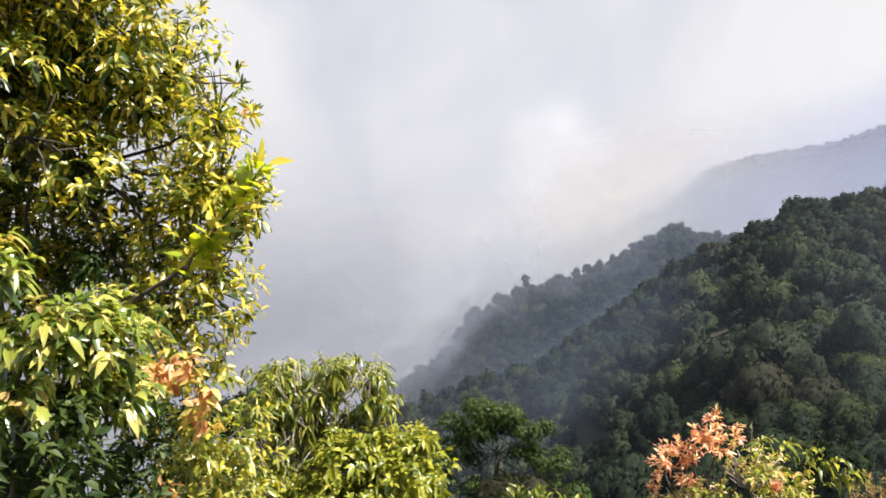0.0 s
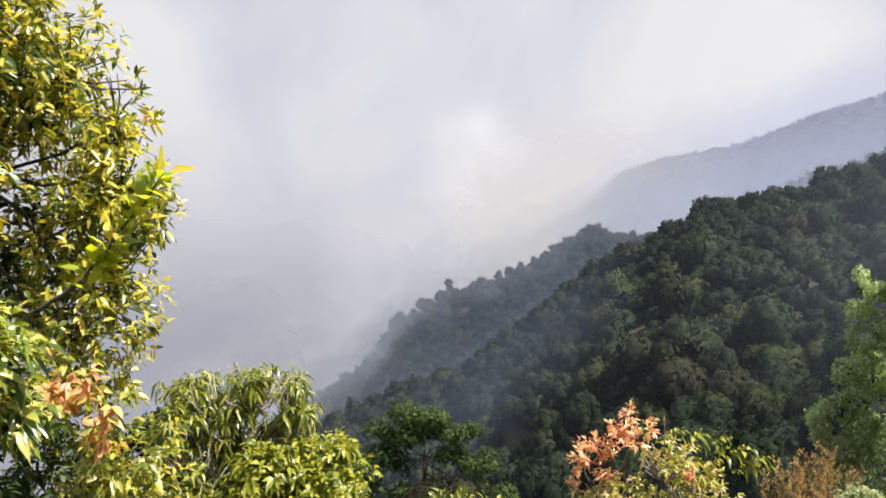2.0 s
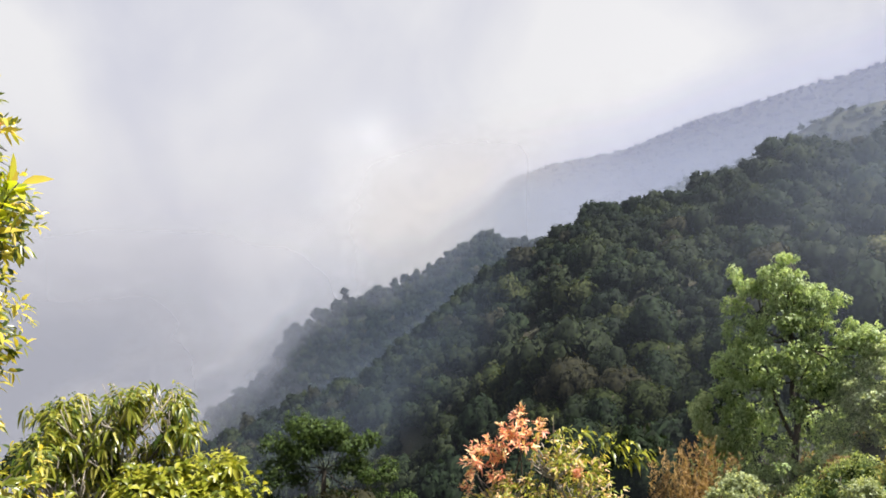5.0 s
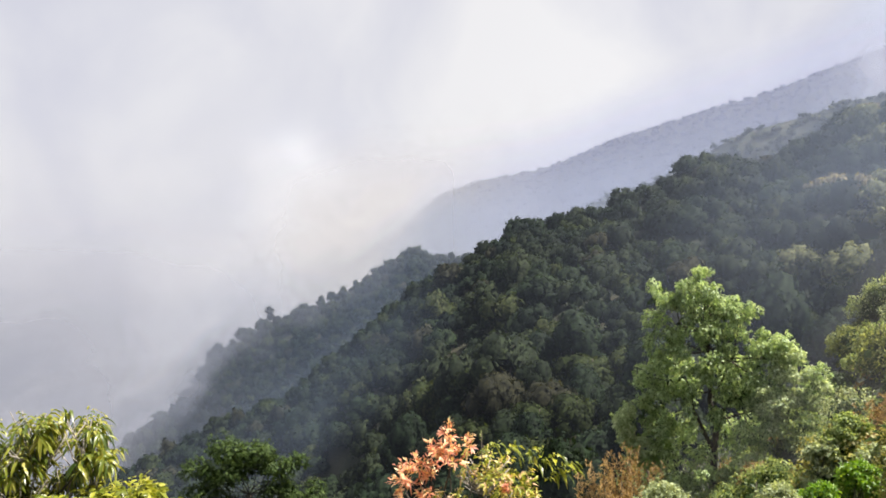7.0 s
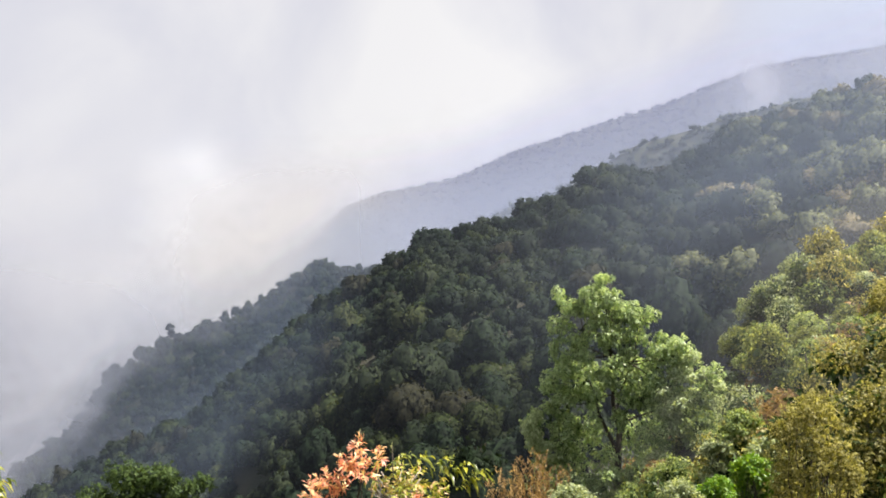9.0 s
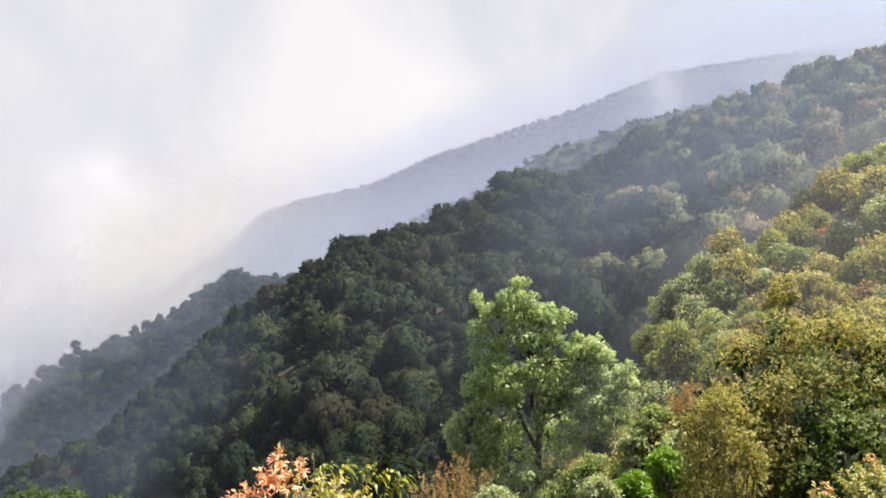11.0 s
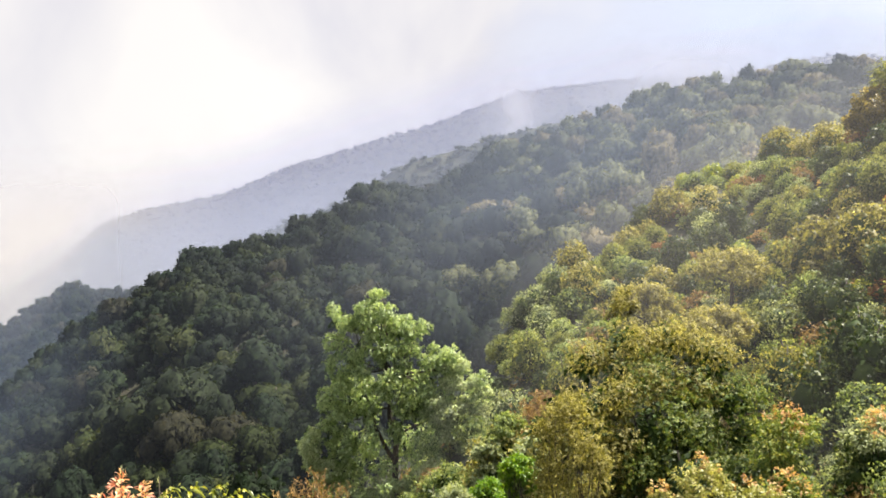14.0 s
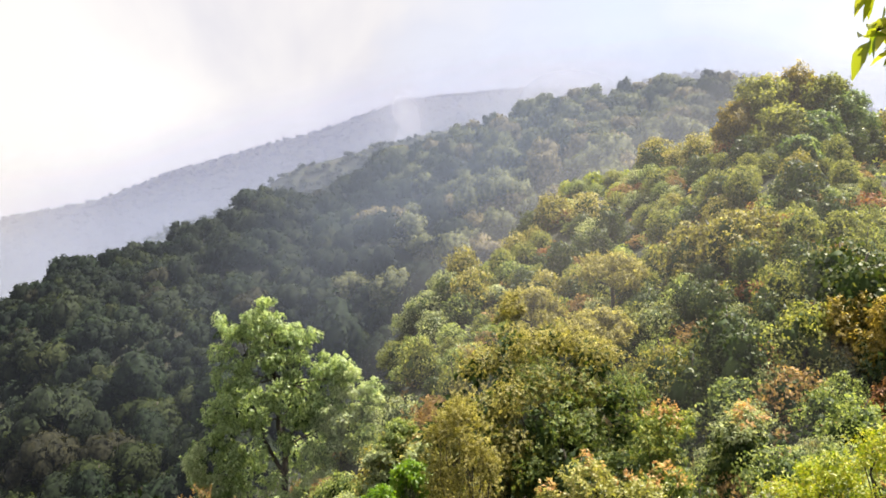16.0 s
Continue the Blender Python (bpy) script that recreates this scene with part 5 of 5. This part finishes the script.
def big_gold_trees():
    """The broad yellow-green trees on the sunny slope."""
    A = aim_at
    R = 40.0
    base = spot(58, R)
    lobes = [(A(53, -14.6, R), (1.2, 1.3, 1.1)), (A(51.8, -16.8, R), (1.1, 1.2, 1.3)), (A(55, -11.6, R + 1), (1.4, 1.4, 1.1)), (A(57.5, -10, R + 1.5), (1.7, 1.5, 1.1)), (A(60.5, -9.8, R + 2), (1.6, 1.5, 1.1)), (A(63.2, -11, R + 1), (1.5, 1.5, 1.2)),
             (A(58, -12.8, R), (1.8, 1.5, 1.2)), (A(61.5, -13.4, R), (1.8, 1.5, 1.2)), (A(55.4, -15.2, R - 1), (1.6, 1.4, 1.2)), (A(65, -13.6, R), (1.3, 1.4, 1.1)), (A(54.5, -18.4, R - 1), (1.6, 1.4, 1.2)), (A(58.6, -17.2, R - 1), (1.9, 1.5, 1.4)), (A(62.6, -16.6, R - 0.5), (1.7, 1.4, 1.3)), (A(65.5, -16, R), (1.3, 1.4, 1.2)), (A(57, -20.5, R - 1), (1.9, 1.5, 1.2)), (A(61.5, -20, R - 1), (1.8, 1.5, 1.2)),
             (A(58.6, -18.6, R - 2.5), (1.5, 1.0, 1.1)), (A(60.4, -15.4, R - 2), (1.6, 1.0, 1.2)), (A(56.4, -17.4, R - 2.2), (1.4, 1.0, 1.1)), (A(62.4, -18.4, R - 2), (1.5, 1.0, 1.1)), (A(64.8, -18.6, R - 1.5), (1.4, 1.2, 1.1)), (A(56.6, -14.0, R - 1.5), (1.5, 1.0, 1.1)), (A(55.2, -21.8, R - 2), (1.6, 1.2, 1.2)), (A(59.5, -22.4, R - 2.4), (2.0, 1.2, 1.2)), (A(63.6, -21.6, R - 2), (1.6, 1.2, 1.2)),
             (A(52.4, -19.2, R - 0.5), (1.1, 1.1, 1.1)), (A(51.6, -21.4, R - 0.5), (1.1, 1.1, 1.1)), (A(53.6, -22.6, R - 1.5), (1.3, 1.1, 1.2))]
    fork = A(58.5, -19, R)
    stems = [("trunk", bend(base - (0, 0, 0.6), fork, 4, 0.02), 0.3, 0.25)] + [("limb", bend(fork, c, 5, 0.05), 0.07, 0.02) for c, _ in lobes]
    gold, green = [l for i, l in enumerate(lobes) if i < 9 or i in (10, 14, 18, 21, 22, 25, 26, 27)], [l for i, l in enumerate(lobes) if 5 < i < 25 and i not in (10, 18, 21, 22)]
    # inner lobes, coloured dark to paint shade between the leaves
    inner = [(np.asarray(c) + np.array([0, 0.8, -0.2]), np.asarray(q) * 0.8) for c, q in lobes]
    plant("spreading_tree", "broad spreading tree with yellow-green upper leaves and dark glossy lower leaves", "tree", base, stems,
          [("foliage", foliage(break_up(gold, 5), 9000, 6, 0.122, 0.066, 0.95, 0.3, False, deep=0.4, soft=0.2), M_GOLD, "yellow-green leaves of the upper and left lobes"), ("lower_foliage", foliage(break_up(green, 4, 8), 6500, 6, 0.13, 0.07, 0.95, 0.3, False, deep=0.5, soft=0.12), M_GLOSSY, "dark green glossy leaves"), ("inner_foliage", foliage(inner, 1000, 4, 0.5, 0.3, 0.95, 0.3, False, low=-0.9, deep=0.8), M_DARKSHADE, "inner leaves with the crown's shade in their colour")])
    for az, el, r, w, h, mat, lab in ((58, -5.6, 58, 3.3, 3.0, M_GOLD, "yellow-green round-crowned tree behind the spreading tree"), (63.8, -3.0, 66, 3.8, 3.0, M_GOLD, "yellow-green broad tree on the sunny slope"),
                                      (67, -6.5, 60, 3.4, 2.8, M_OLIVE, "olive yellow tree on the sunny slope"), (63, -7.2, 54, 3.0, 2.2, M_GOLD, "yellow-green low tree behind the spreading tree"), (79.6, -5.2, 46, 2.6, 4.6, M_OLIVEGOLD, "dense upright olive-gold tree"), (82.4, -5.0, 44, 2.2, 4.4, M_OLIVEGOLD, "dense upright olive-gold tree")):
        top = A(az, el, r)
        b = spot(az, r)
        ls = []
        rr = np.random.default_rng(int(az * 10))
        for k in range(9):
            f = k / 8
            a = k * 2.4
            ls.append((top + np.array([math.cos(a) * w * 0.6 * math.sqrt(f), math.sin(a) * w * 0.6 * math.sqrt(f), -h * 0.2 - f * h * 0.75]), np.array([w * 0.42, w * 0.42, h * 0.30]) * rr.uniform(0.8, 1.15)))
        fork2 = top - (0, 0, h * 1.0)
        plant("slope_tree", lab, "tree", b, [("trunk", bend(b - (0, 0, 0.6), fork2, 4, 0.02), 0.22, 0.16)] + [("limb", bend(fork2, c, 4, 0.05), 0.09, 0.03) for c, _ in ls],
              [("foliage", foliage(break_up(ls, 3), 1700, 6, 0.235, 0.115, 0.95, 0.3, False, deep=0.5, soft=0.28), mat, "")], group=S2)


def knoll_trees():
    """Dark old trees crowded on the knoll at the top of the slope."""
    for i, (az, el, r, w, h, mat) in enumerate(((73.6, 9.2, 104, 5.0, 10, M_OLIVE), (75.6, 9.7, 108, 4.8, 11, M_OLIVEGOLD), (77.6, 8.9, 106, 4.6, 9, M_OLIVE), (79.0, 7.8, 104, 4.0, 8, M_SHADE), (72.2, 7.4, 102, 3.6, 7, M_OLIVEGOLD), (75.0, 7.0, 98, 4.6, 8, M_OLIVE), (77.2, 6.6, 98, 3.6, 7, M_SHADE), (76.2, 4.9, 88, 2.2, 4.4, M_SHADE))):
        top, b = aim_at(az, el, r), spot(az, r)
        rr = np.random.default_rng(300 + i)
        ls = []
        for k in range(10):
            f = k / 9
            a = k * 2.4 + i
            ls.append((top + np.array([math.cos(a) * w * 0.62 * math.sqrt(f), math.sin(a) * w * 0.62 * math.sqrt(f), -h * 0.14 - f * h * 0.6]), np.array([w * 0.36, w * 0.36, h * 0.2]) * rr.uniform(0.8, 1.2)))
        fork = top - (0, 0, h * 0.8)
        plant("knoll_tree", "dark dense old tree on the knoll", "tree", b, [("trunk", bend(b - (0, 0, 0.8), fork, 4, 0.02), 0.35, 0.25)] + [("limb", bend(fork, c, 4, 0.05), 0.12, 0.04) for c, _ in ls],
              [("foliage", foliage(break_up(ls, 4), 1500, 6, 0.46, 0.22, 0.95, 0.35, False, deep=0.5, soft=0.5), mat, "")], group="trees on the knoll")


def valley_companions():
    """Forest trees crowded round the foot of the round-crowned tree."""
    for i, (az, r, s) in enumerate(((1.0, 100, 0.9), (6.6, 99, 0.85), (9.2, 94, 0.9), (3.6, 106, 1.0), (12.4, 92, 0.95), (5.4, 112, 1.0), (15.4, 90, 0.9), (8.0, 108, 1.0), (-2.0, 104, 0.9))):
        (dark_tree, deep_tree)[i % 2].put(i, spot(az, r) - (0, 0, 0.4), s, i * 1.3, 1.0)


def slope_range(az, el, tall):
    """How far up the sunny slope a plant of that height reaches the given angle above the eye."""
    rr = np.arange(30, float(NEAR_AT(az)) + 4, 1.0)
    return float(rr[np.argmin([abs(math.degrees(math.atan2(ground_z(az, q) + tall - EYE, q)) - el) for q in rr])])


def slope_accents():
    """The plants that stand out from the rest of the sunny slope by their colour."""
    for i, (kind, az, el, tall, s) in enumerate((
            # the first three dark trees stand in for shaded gaps between crowns
            (deep_small, 71.6, -7.0, 4, 1.1), (deep_small, 72.6, -8.2, 4, 1.0), (deep_small, 69.4, -10.4, 4, 1.0), (deep_small, 78.6, -0.6, 5, 1.3), (deep_small, 79.8, -1.4, 5, 1.3), (deep_small, 76.2, 4.2, 5, 1.2),
            (deep_small, 73.2, -2.2, 4, 0.9), (deep_small, 66.2, -5.6, 4, 0.9), (deep_small, 81.4, -3.2, 4, 1.1), (deep_small, 69.2, 0.4, 4, 0.9), (deep_small, 63.0, -1.4, 4, 0.8),
            (rust_shrub, 75.2, -0.4, 2, 1.2), (rust_shrub, 80.2, 0.8, 2, 1.3), (rust_shrub, 77.4, -2.2, 2, 1.0), (rust_shrub, 73.8, 0.6, 2, 0.8), (rust_shrub, 79.0, -6.8, 2, 0.8), (rust_shrub, 74.4, -9.0, 2, 0.7),
            (dry_shrub, 71.5, 1.4, 2, 1.2), (dry_shrub, 54.6, -9.4, 2, 0.9), (dry_shrub, 53.2, -10.6, 2, 0.9), (dry_shrub, 52.0, -12.4, 2, 0.8), (dry_shrub, 68.0, 2.2, 2, 1.0), (dry_shrub, 76.4, 1.2, 2, 1.0),
            (lime_shrub, 62.4, 3.0, 2, 1.3), (lime_shrub, 60.6, 2.0, 2, 1.3), (lime_shrub, 64.0, 1.8, 2, 1.1), (lime_shrub, 58.8, -0.6, 2, 1.0), (lime_shrub, 70.6, 3.8, 2, 1.0),
            (grey_shrub, 50.0, -4.6, 3, 1.3), (grey_shrub, 51.4, -3.8, 3, 1.2), (grey_shrub, 49.0, -6.6, 3, 1.2), (grey_shrub, 47.8, -8.4, 3, 1.1), (grey_shrub, 50.6, -7.2, 3, 1.1), (fresh_shrub, 52.6, -6.0, 3, 1.1), (fresh_shrub, 49.4, -9.4, 3, 1.0))):
        q = slope_range(az, el, tall * s)
        kind.put(i, spot(az, q) - (0, 0, 0.3), s, i * 2.1, 1.05)


def far_left_trees():
    """The tops of trees that stand deep in the valley before the fog."""
    for az, el, q in ((-14.4, -17.9, 150), (-16.2, -18.4, 152), (-12.4, -19.0, 148), (-18.4, -18.6, 155), (-10.6, -20.4, 146)):
        top = aim_at(az, el, q)
        deep_tree.put(5, top - (0, 0, 12.5), 1.0, az, 1.0)


def lone_trees():
    """The few trees that stand clear of the ridge in the mist."""
    for az, el, r, w, h in ((6.4, -9.5, 425, 4.6, 9.0),):
        b, top = spot(az, r), aim_at(az, el, r)
        jit = np.random.default_rng(3)
        ls = [(top + np.array([jit.uniform(-w, w) * (0.15, 0.3, 0.42, 0.42)[min(k, 3)], jit.uniform(-w, w) * 0.3, -h * (0.14 + 0.10 * k)]), np.array([w * 0.34, w * 0.34, h * 0.14])) for k in range(8)]
        plant("lone_tree", "solitary tree standing on the misty ridge", "tree", b, [("trunk", bend(b - (0, 0, 0.8), top - (0, 0, 1), 4, 0.0), 0.45, 0.15)],
              [("foliage", join([foliage(ls, 120, 5, 0.9, 0.5, 0.95, 0.2, False, soft=0.6)] + [soften(core(c, q * 0.8), c, q, 1.0) for c, q in ls]), M_DARK, "")])


def sunny_slope():
    """Shrubs and small trees filling the slope between the large ones."""
    r = np.random.default_rng(77)
    kinds = [(gold_tree, 0.09), (olive_tree, 0.22), (fresh_shrub, 0.20), (grey_shrub, 0.15), (dry_shrub, 0.08), (deep_small, 0.19), (lime_shrub, 0.03), (rust_shrub, 0.04)]
    rad = 24.0
    while rad < 128:
        step = 2.05 + rad * 0.0165
        da = math.degrees(step / rad)
        for a in np.arange(31, 85, da):
            az, q = a + r.uniform(-0.4, 0.4) * da, rad + r.uniform(-0.5, 0.5) * step
            if q > float(NEAR_AT(az)) + 8 or float(NEAR_UP(az)) < -19.6 or (q < 31 and az < 52):
                continue
            k = kinds[int(r.choice(len(kinds), p=[p for _, p in kinds]))][0]
            s = r.uniform(0.5, 1.2) * (0.7 if q < 36 else 0.95)
            if k in (gold_tree, olive_tree) and q < 44:
                k = fresh_shrub if r.uniform() < 0.6 else grey_shrub
            if az < 47 and k in (gold_tree, olive_tree):
                k = fresh_shrub
            if k is olive_tree:
                s *= 0.75
            k.put(int(r.integers(9)), spot(az, q) - (0, 0, 0.35), s, r.uniform(0, 6.28), r.uniform(0.8, 1.15))
        rad += step * 0.85


def undergrowth():
    """Low growth that covers the soil between the shrubs."""
    r = np.random.default_rng(55)
    vs, ts, ms, n = [], [], [], 0
    # the dark leaf colours among the tufts paint shade between the shrubs
    mats = [M_OLIVE, M_SAGE, M_INKY, M_DRY, M_DARKSHADE]
    for _ in range(3800):
        az, q = r.uniform(30, 86), 20 * (6.3 ** r.uniform(0, 1))
        if q > float(NEAR_AT(az)) + 6:
            continue
        s = 0.22 + 0.006 * q
        p = spot(az, q) + (0, 0, s * 0.3)
        d = unit(r.normal(size=(16, 3)) + (0, 0, 0.8))
        ll = r.uniform(0.5, 1.0, 16) * s
        v, t = blades(np.repeat([p], 16, 0) + d * s * 0.5, unit(d + r.normal(size=d.shape) * 0.6), unit(d + (0, 0, 0.5)), ll, ll * 0.5, False, 0.3)
        vs.append(v); ts.append(t + n); ms.append(np.full(len(t), r.choice(5, p=[0.16, 0.14, 0.28, 0.18, 0.24]))); n += len(v)
    tagged(new("undergrowth", mesh_from("undergrowth", np.concatenate(vs), np.concatenate(ts), mats, np.concatenate(ms))), "low mixed green and brown undergrowth on the slope", "undergrowth", kind="stuff")


def near_right():
    """Shrubs at the lower edge of the sunny slope, close enough to tell their leaves."""
    A = aim_at
    for name, lab, az, el, r, w, h, n, mat, tip in (
            ("flushing_shrub", "pale yellow-green shrub with pinkish leaf tips", 62.4, -17.8, 24, 0.9, 1.0, 190, M_PALE, 1), ("flushing_shrub", "pale yellow-green shrub with pinkish leaf tips", 66.0, -18.9, 24, 1.2, 1.0, 220, M_PALE, 1),
            ("flushing_shrub", "pale yellow-green shrub with pinkish leaf tips", 59.3, -19.9, 24, 0.7, 0.8, 110, M_PALE, 1),
            ("lime_shrub", "bright yellow-green shrub in full sun", 78.5, -15.6, 22, 1.3, 1.8, 420, M_LIME, 0), ("lime_shrub", "bright yellow-green shrub in full sun", 82.0, -13.2, 21, 1.0, 1.6, 420, M_LIME, 0), ("lime_shrub", "bright yellow-green shrub in full sun", 75.8, -17.6, 22, 1.0, 1.2, 280, M_LIME, 0),
            ("small_leaved_shrub", "grey-green rounded shrub with pale leaves", 36.0, -21.4, 34, 1.2, 1.2, 380, M_GREY, 0), ("small_leaved_shrub", "grey-green rounded shrub with pale leaves", 44.2, -20.4, 34, 0.9, 1.3, 330, M_GREY, 0), ("lime_shrub", "bright green bush under the tall tree", 46.6, -20.0, 36, 0.9, 1.0, 320, M_LIMEGREEN, 0),
            ("lime_shrub", "bright green bush under the tall tree", 48.8, -18.2, 38, 0.9, 1.3, 300, M_LIMEGREEN, 0), ("small_leaved_shrub", "pale grey-green shrub below the sunny slope", 50.0, -17.0, 42, 1.2, 1.4, 300, M_GREY, 0), ("small_leaved_shrub", "pale grey-green shrub below the sunny slope", 48.0, -15.4, 47, 1.3, 1.4, 300, M_SAGE, 0), ("small_leaved_shrub", "pale green shrub below the sunny slope", 51.6, -19.6, 40, 1.0, 1.2, 240, M_SAGE, 0), ("small_leaved_shrub", "pale grey-green shrub below the sunny slope", 46.8, -17.2, 46, 1.1, 1.2, 240, M_GREY, 0),
            ("golden_shrub", "dense yellow-green shrub with small sunlit leaves", 52.4, -13.6, 33, 1.5, 2.2, 700, M_GOLD, 0), ("golden_shrub", "dense yellow-green shrub with small sunlit leaves", 53.8, -16.4, 32, 1.2, 1.8, 450, M_GOLD, 0),
            ("dry_shrub", "russet brown dry shrub", 51, -13.6, 55, 1.5, 2.0, 200, M_DRY, 0),
            ("flushing_shrub", "dark green shrub topped with orange young leaves", 67.6, -13.9, 34, 1.5, 1.5, 320, M_GLOSSY, 2), ("flushing_shrub", "dark green shrub topped with orange young leaves", 68.0, -18.1, 30, 1.0, 1.0, 200, M_GLOSSY, 2), ("flushing_shrub", "green shrub with a tuft of orange young leaves", 73.0, -13.6, 34, 1.2, 1.2, 200, M_GREY, 2)):
        top, b = A(az, el, r), spot(az, r)
        rr = np.random.default_rng(int(az * 37))
        ls = []
        for k in range(7):
            f = k / 6
            a = k * 2.4 + az
            ls.append((top + np.array([math.cos(a) * w * 0.62 * math.sqrt(f), math.sin(a) * w * 0.62 * math.sqrt(f), -h * 0.22 - f * h * 0.5]), np.array([w * 0.42, w * 0.42, h * 0.28]) * rr.uniform(0.8, 1.15)))
        size = 0.12 if mat is M_GOLD else 0.15 if mat is M_PALE else 0.0055 * r
        fork = top - (0, 0, h * 0.9)
        tall = top[2] - b[2]
        n = int(n * max(1.0, min(tall / h, 4) * 0.7))
        while fork[2] > b[2] + h * 0.5 and len(ls) < 30:
            for k in range(4):
                a = k * 1.7 + rr.uniform(0, 6)
                ls.append((fork + np.array([math.cos(a) * w * 0.6, math.sin(a) * w * 0.6, rr.uniform(-0.2, 0.2) * h]), np.array([w * 0.45, w * 0.45, h * 0.34]) * rr.uniform(0.8, 1.15)))
            fork = fork - (0, 0, h * 0.6)
        masses = [("foliage", foliage(break_up(ls, 3), int(n * 1.2), 7, size, size * 0.4, 0.9, 0.25, False, deep=0.5), mat, "")]
        if tip:
            masses.append(("young_leaves", foliage([(c + np.array([0, 0, q[2] * 0.5]), q * 0.9) for c, q in ls[:3 if tip == 1 else 6]], 14 if tip == 1 else 42, 6, size * 1.1, size * 0.4, 0.9, 0.3, False, low=0.0), M_BLUSH, "pinkish orange young leaves"))
        plant(name, lab, "shrub", b, [("stem", bend(b - (0, 0, 0.4), fork, 4, 0.02), 0.07, 0.05)] + [("limb", bend(fork, c, 4, 0.05), 0.035, 0.01) for c, _ in ls], masses)


def dry_thicket():
    """Feathery tan grass and dry stems at the foot of the slope."""
    r = np.random.default_rng(91)
    for az, el, q, w, n in ((33.4, -19.3, 46, 0.9, 34), (31.9, -19.9, 46, 0.9, 30), (30.6, -20.6, 46, 0.8, 24), (34.9, -20.0, 46.5, 0.8, 26), (33.0, -20.8, 44, 1.0, 26), (50.2, -14.4, 52, 1.0, 26), (48.6, -16.0, 50, 0.9, 22)):
        top, b = aim_at(az, el, q), spot(az, q)
        at, aim = [], []
        for _ in range(n):
            foot = b + np.array([r.normal() * w * 0.35, r.normal() * w * 0.35, 0])
            tip = foot + np.array([r.normal() * w * 0.45, r.normal() * w * 0.45, (top[2] - b[2]) * r.uniform(0.65, 1.0)])
            for f in np.linspace(0.25, 1.0, 12):
                at.append(foot + (tip - foot) * f + r.normal(size=3) * 0.12); aim.append(tip - foot + r.normal(size=3) * 0.8)
        plant("dry_shrub", "feathery orange-tan dry shrub at the foot of the slope", "shrub", b, [("stem", bend(b - (0, 0, 0.3), top - (0, 0, 0.8), 4, 0.03), 0.05, 0.02)],
              [("foliage", sprays(at, aim, 7, 0.30, 0.06, 0.6, 0.2, False, r), M_DRY, "")])


def overhanging_tree():
    """The tree beside the view point of which only the branch tips reach in."""
    A = aim_at
    base = spot(97, 3.4)
    fork = A(95, 18, 3.2)
    stems = [("trunk", bend(base - (0, 0, 0.3), fork, 5, 0.02), 0.10, 0.07)]
    tips = [(A(80.4, 13.4, 2.7), (0.03, 0.03, 0.03)), (A(80.6, 10.6, 2.7), (0.035, 0.03, 0.035)), (A(81.8, 12.0, 2.7), (0.05, 0.05, 0.06)), (A(82.2, 9.6, 2.7), (0.04, 0.05, 0.04)), (A(83.5, 13, 2.7), (0.10, 0.1, 0.10)), (A(88, 14, 2.8), (0.3, 0.2, 0.2)), (A(94, 19, 3.0), (0.4, 0.3, 0.3)), (A(99, 26, 3.3), (0.6, 0.5, 0.4)), (A(106, 22, 3.4), (0.6, 0.5, 0.4))]
    stems += [("limb", bend(fork, c, 5, 0.04), 0.022, 0.005) for c, _ in tips]
    plant("overhanging_tree", "tree whose branch tips with pointed green leaves hang over the view", "tree", base, stems,
          [("foliage", join([foliage(tips[:5], 44, 4, 0.070, 0.030, 0.9, 0.4, 2, low=-1), foliage(tips[5:], 700, 6, 0.065, 0.026, 0.9, 0.4, low=-1, deep=0.6)]), M_LIME, "")])



left_tree()
left_spray()
drooping_tree()
pink_shrub()
tall_fresh_tree()
valley_tree()
valley_companions()
big_gold_trees()
knoll_trees()
lone_trees()
far_left_trees()
near_right()
dry_thicket()
overhanging_tree()
slope_accents()
sunny_slope()
undergrowth()
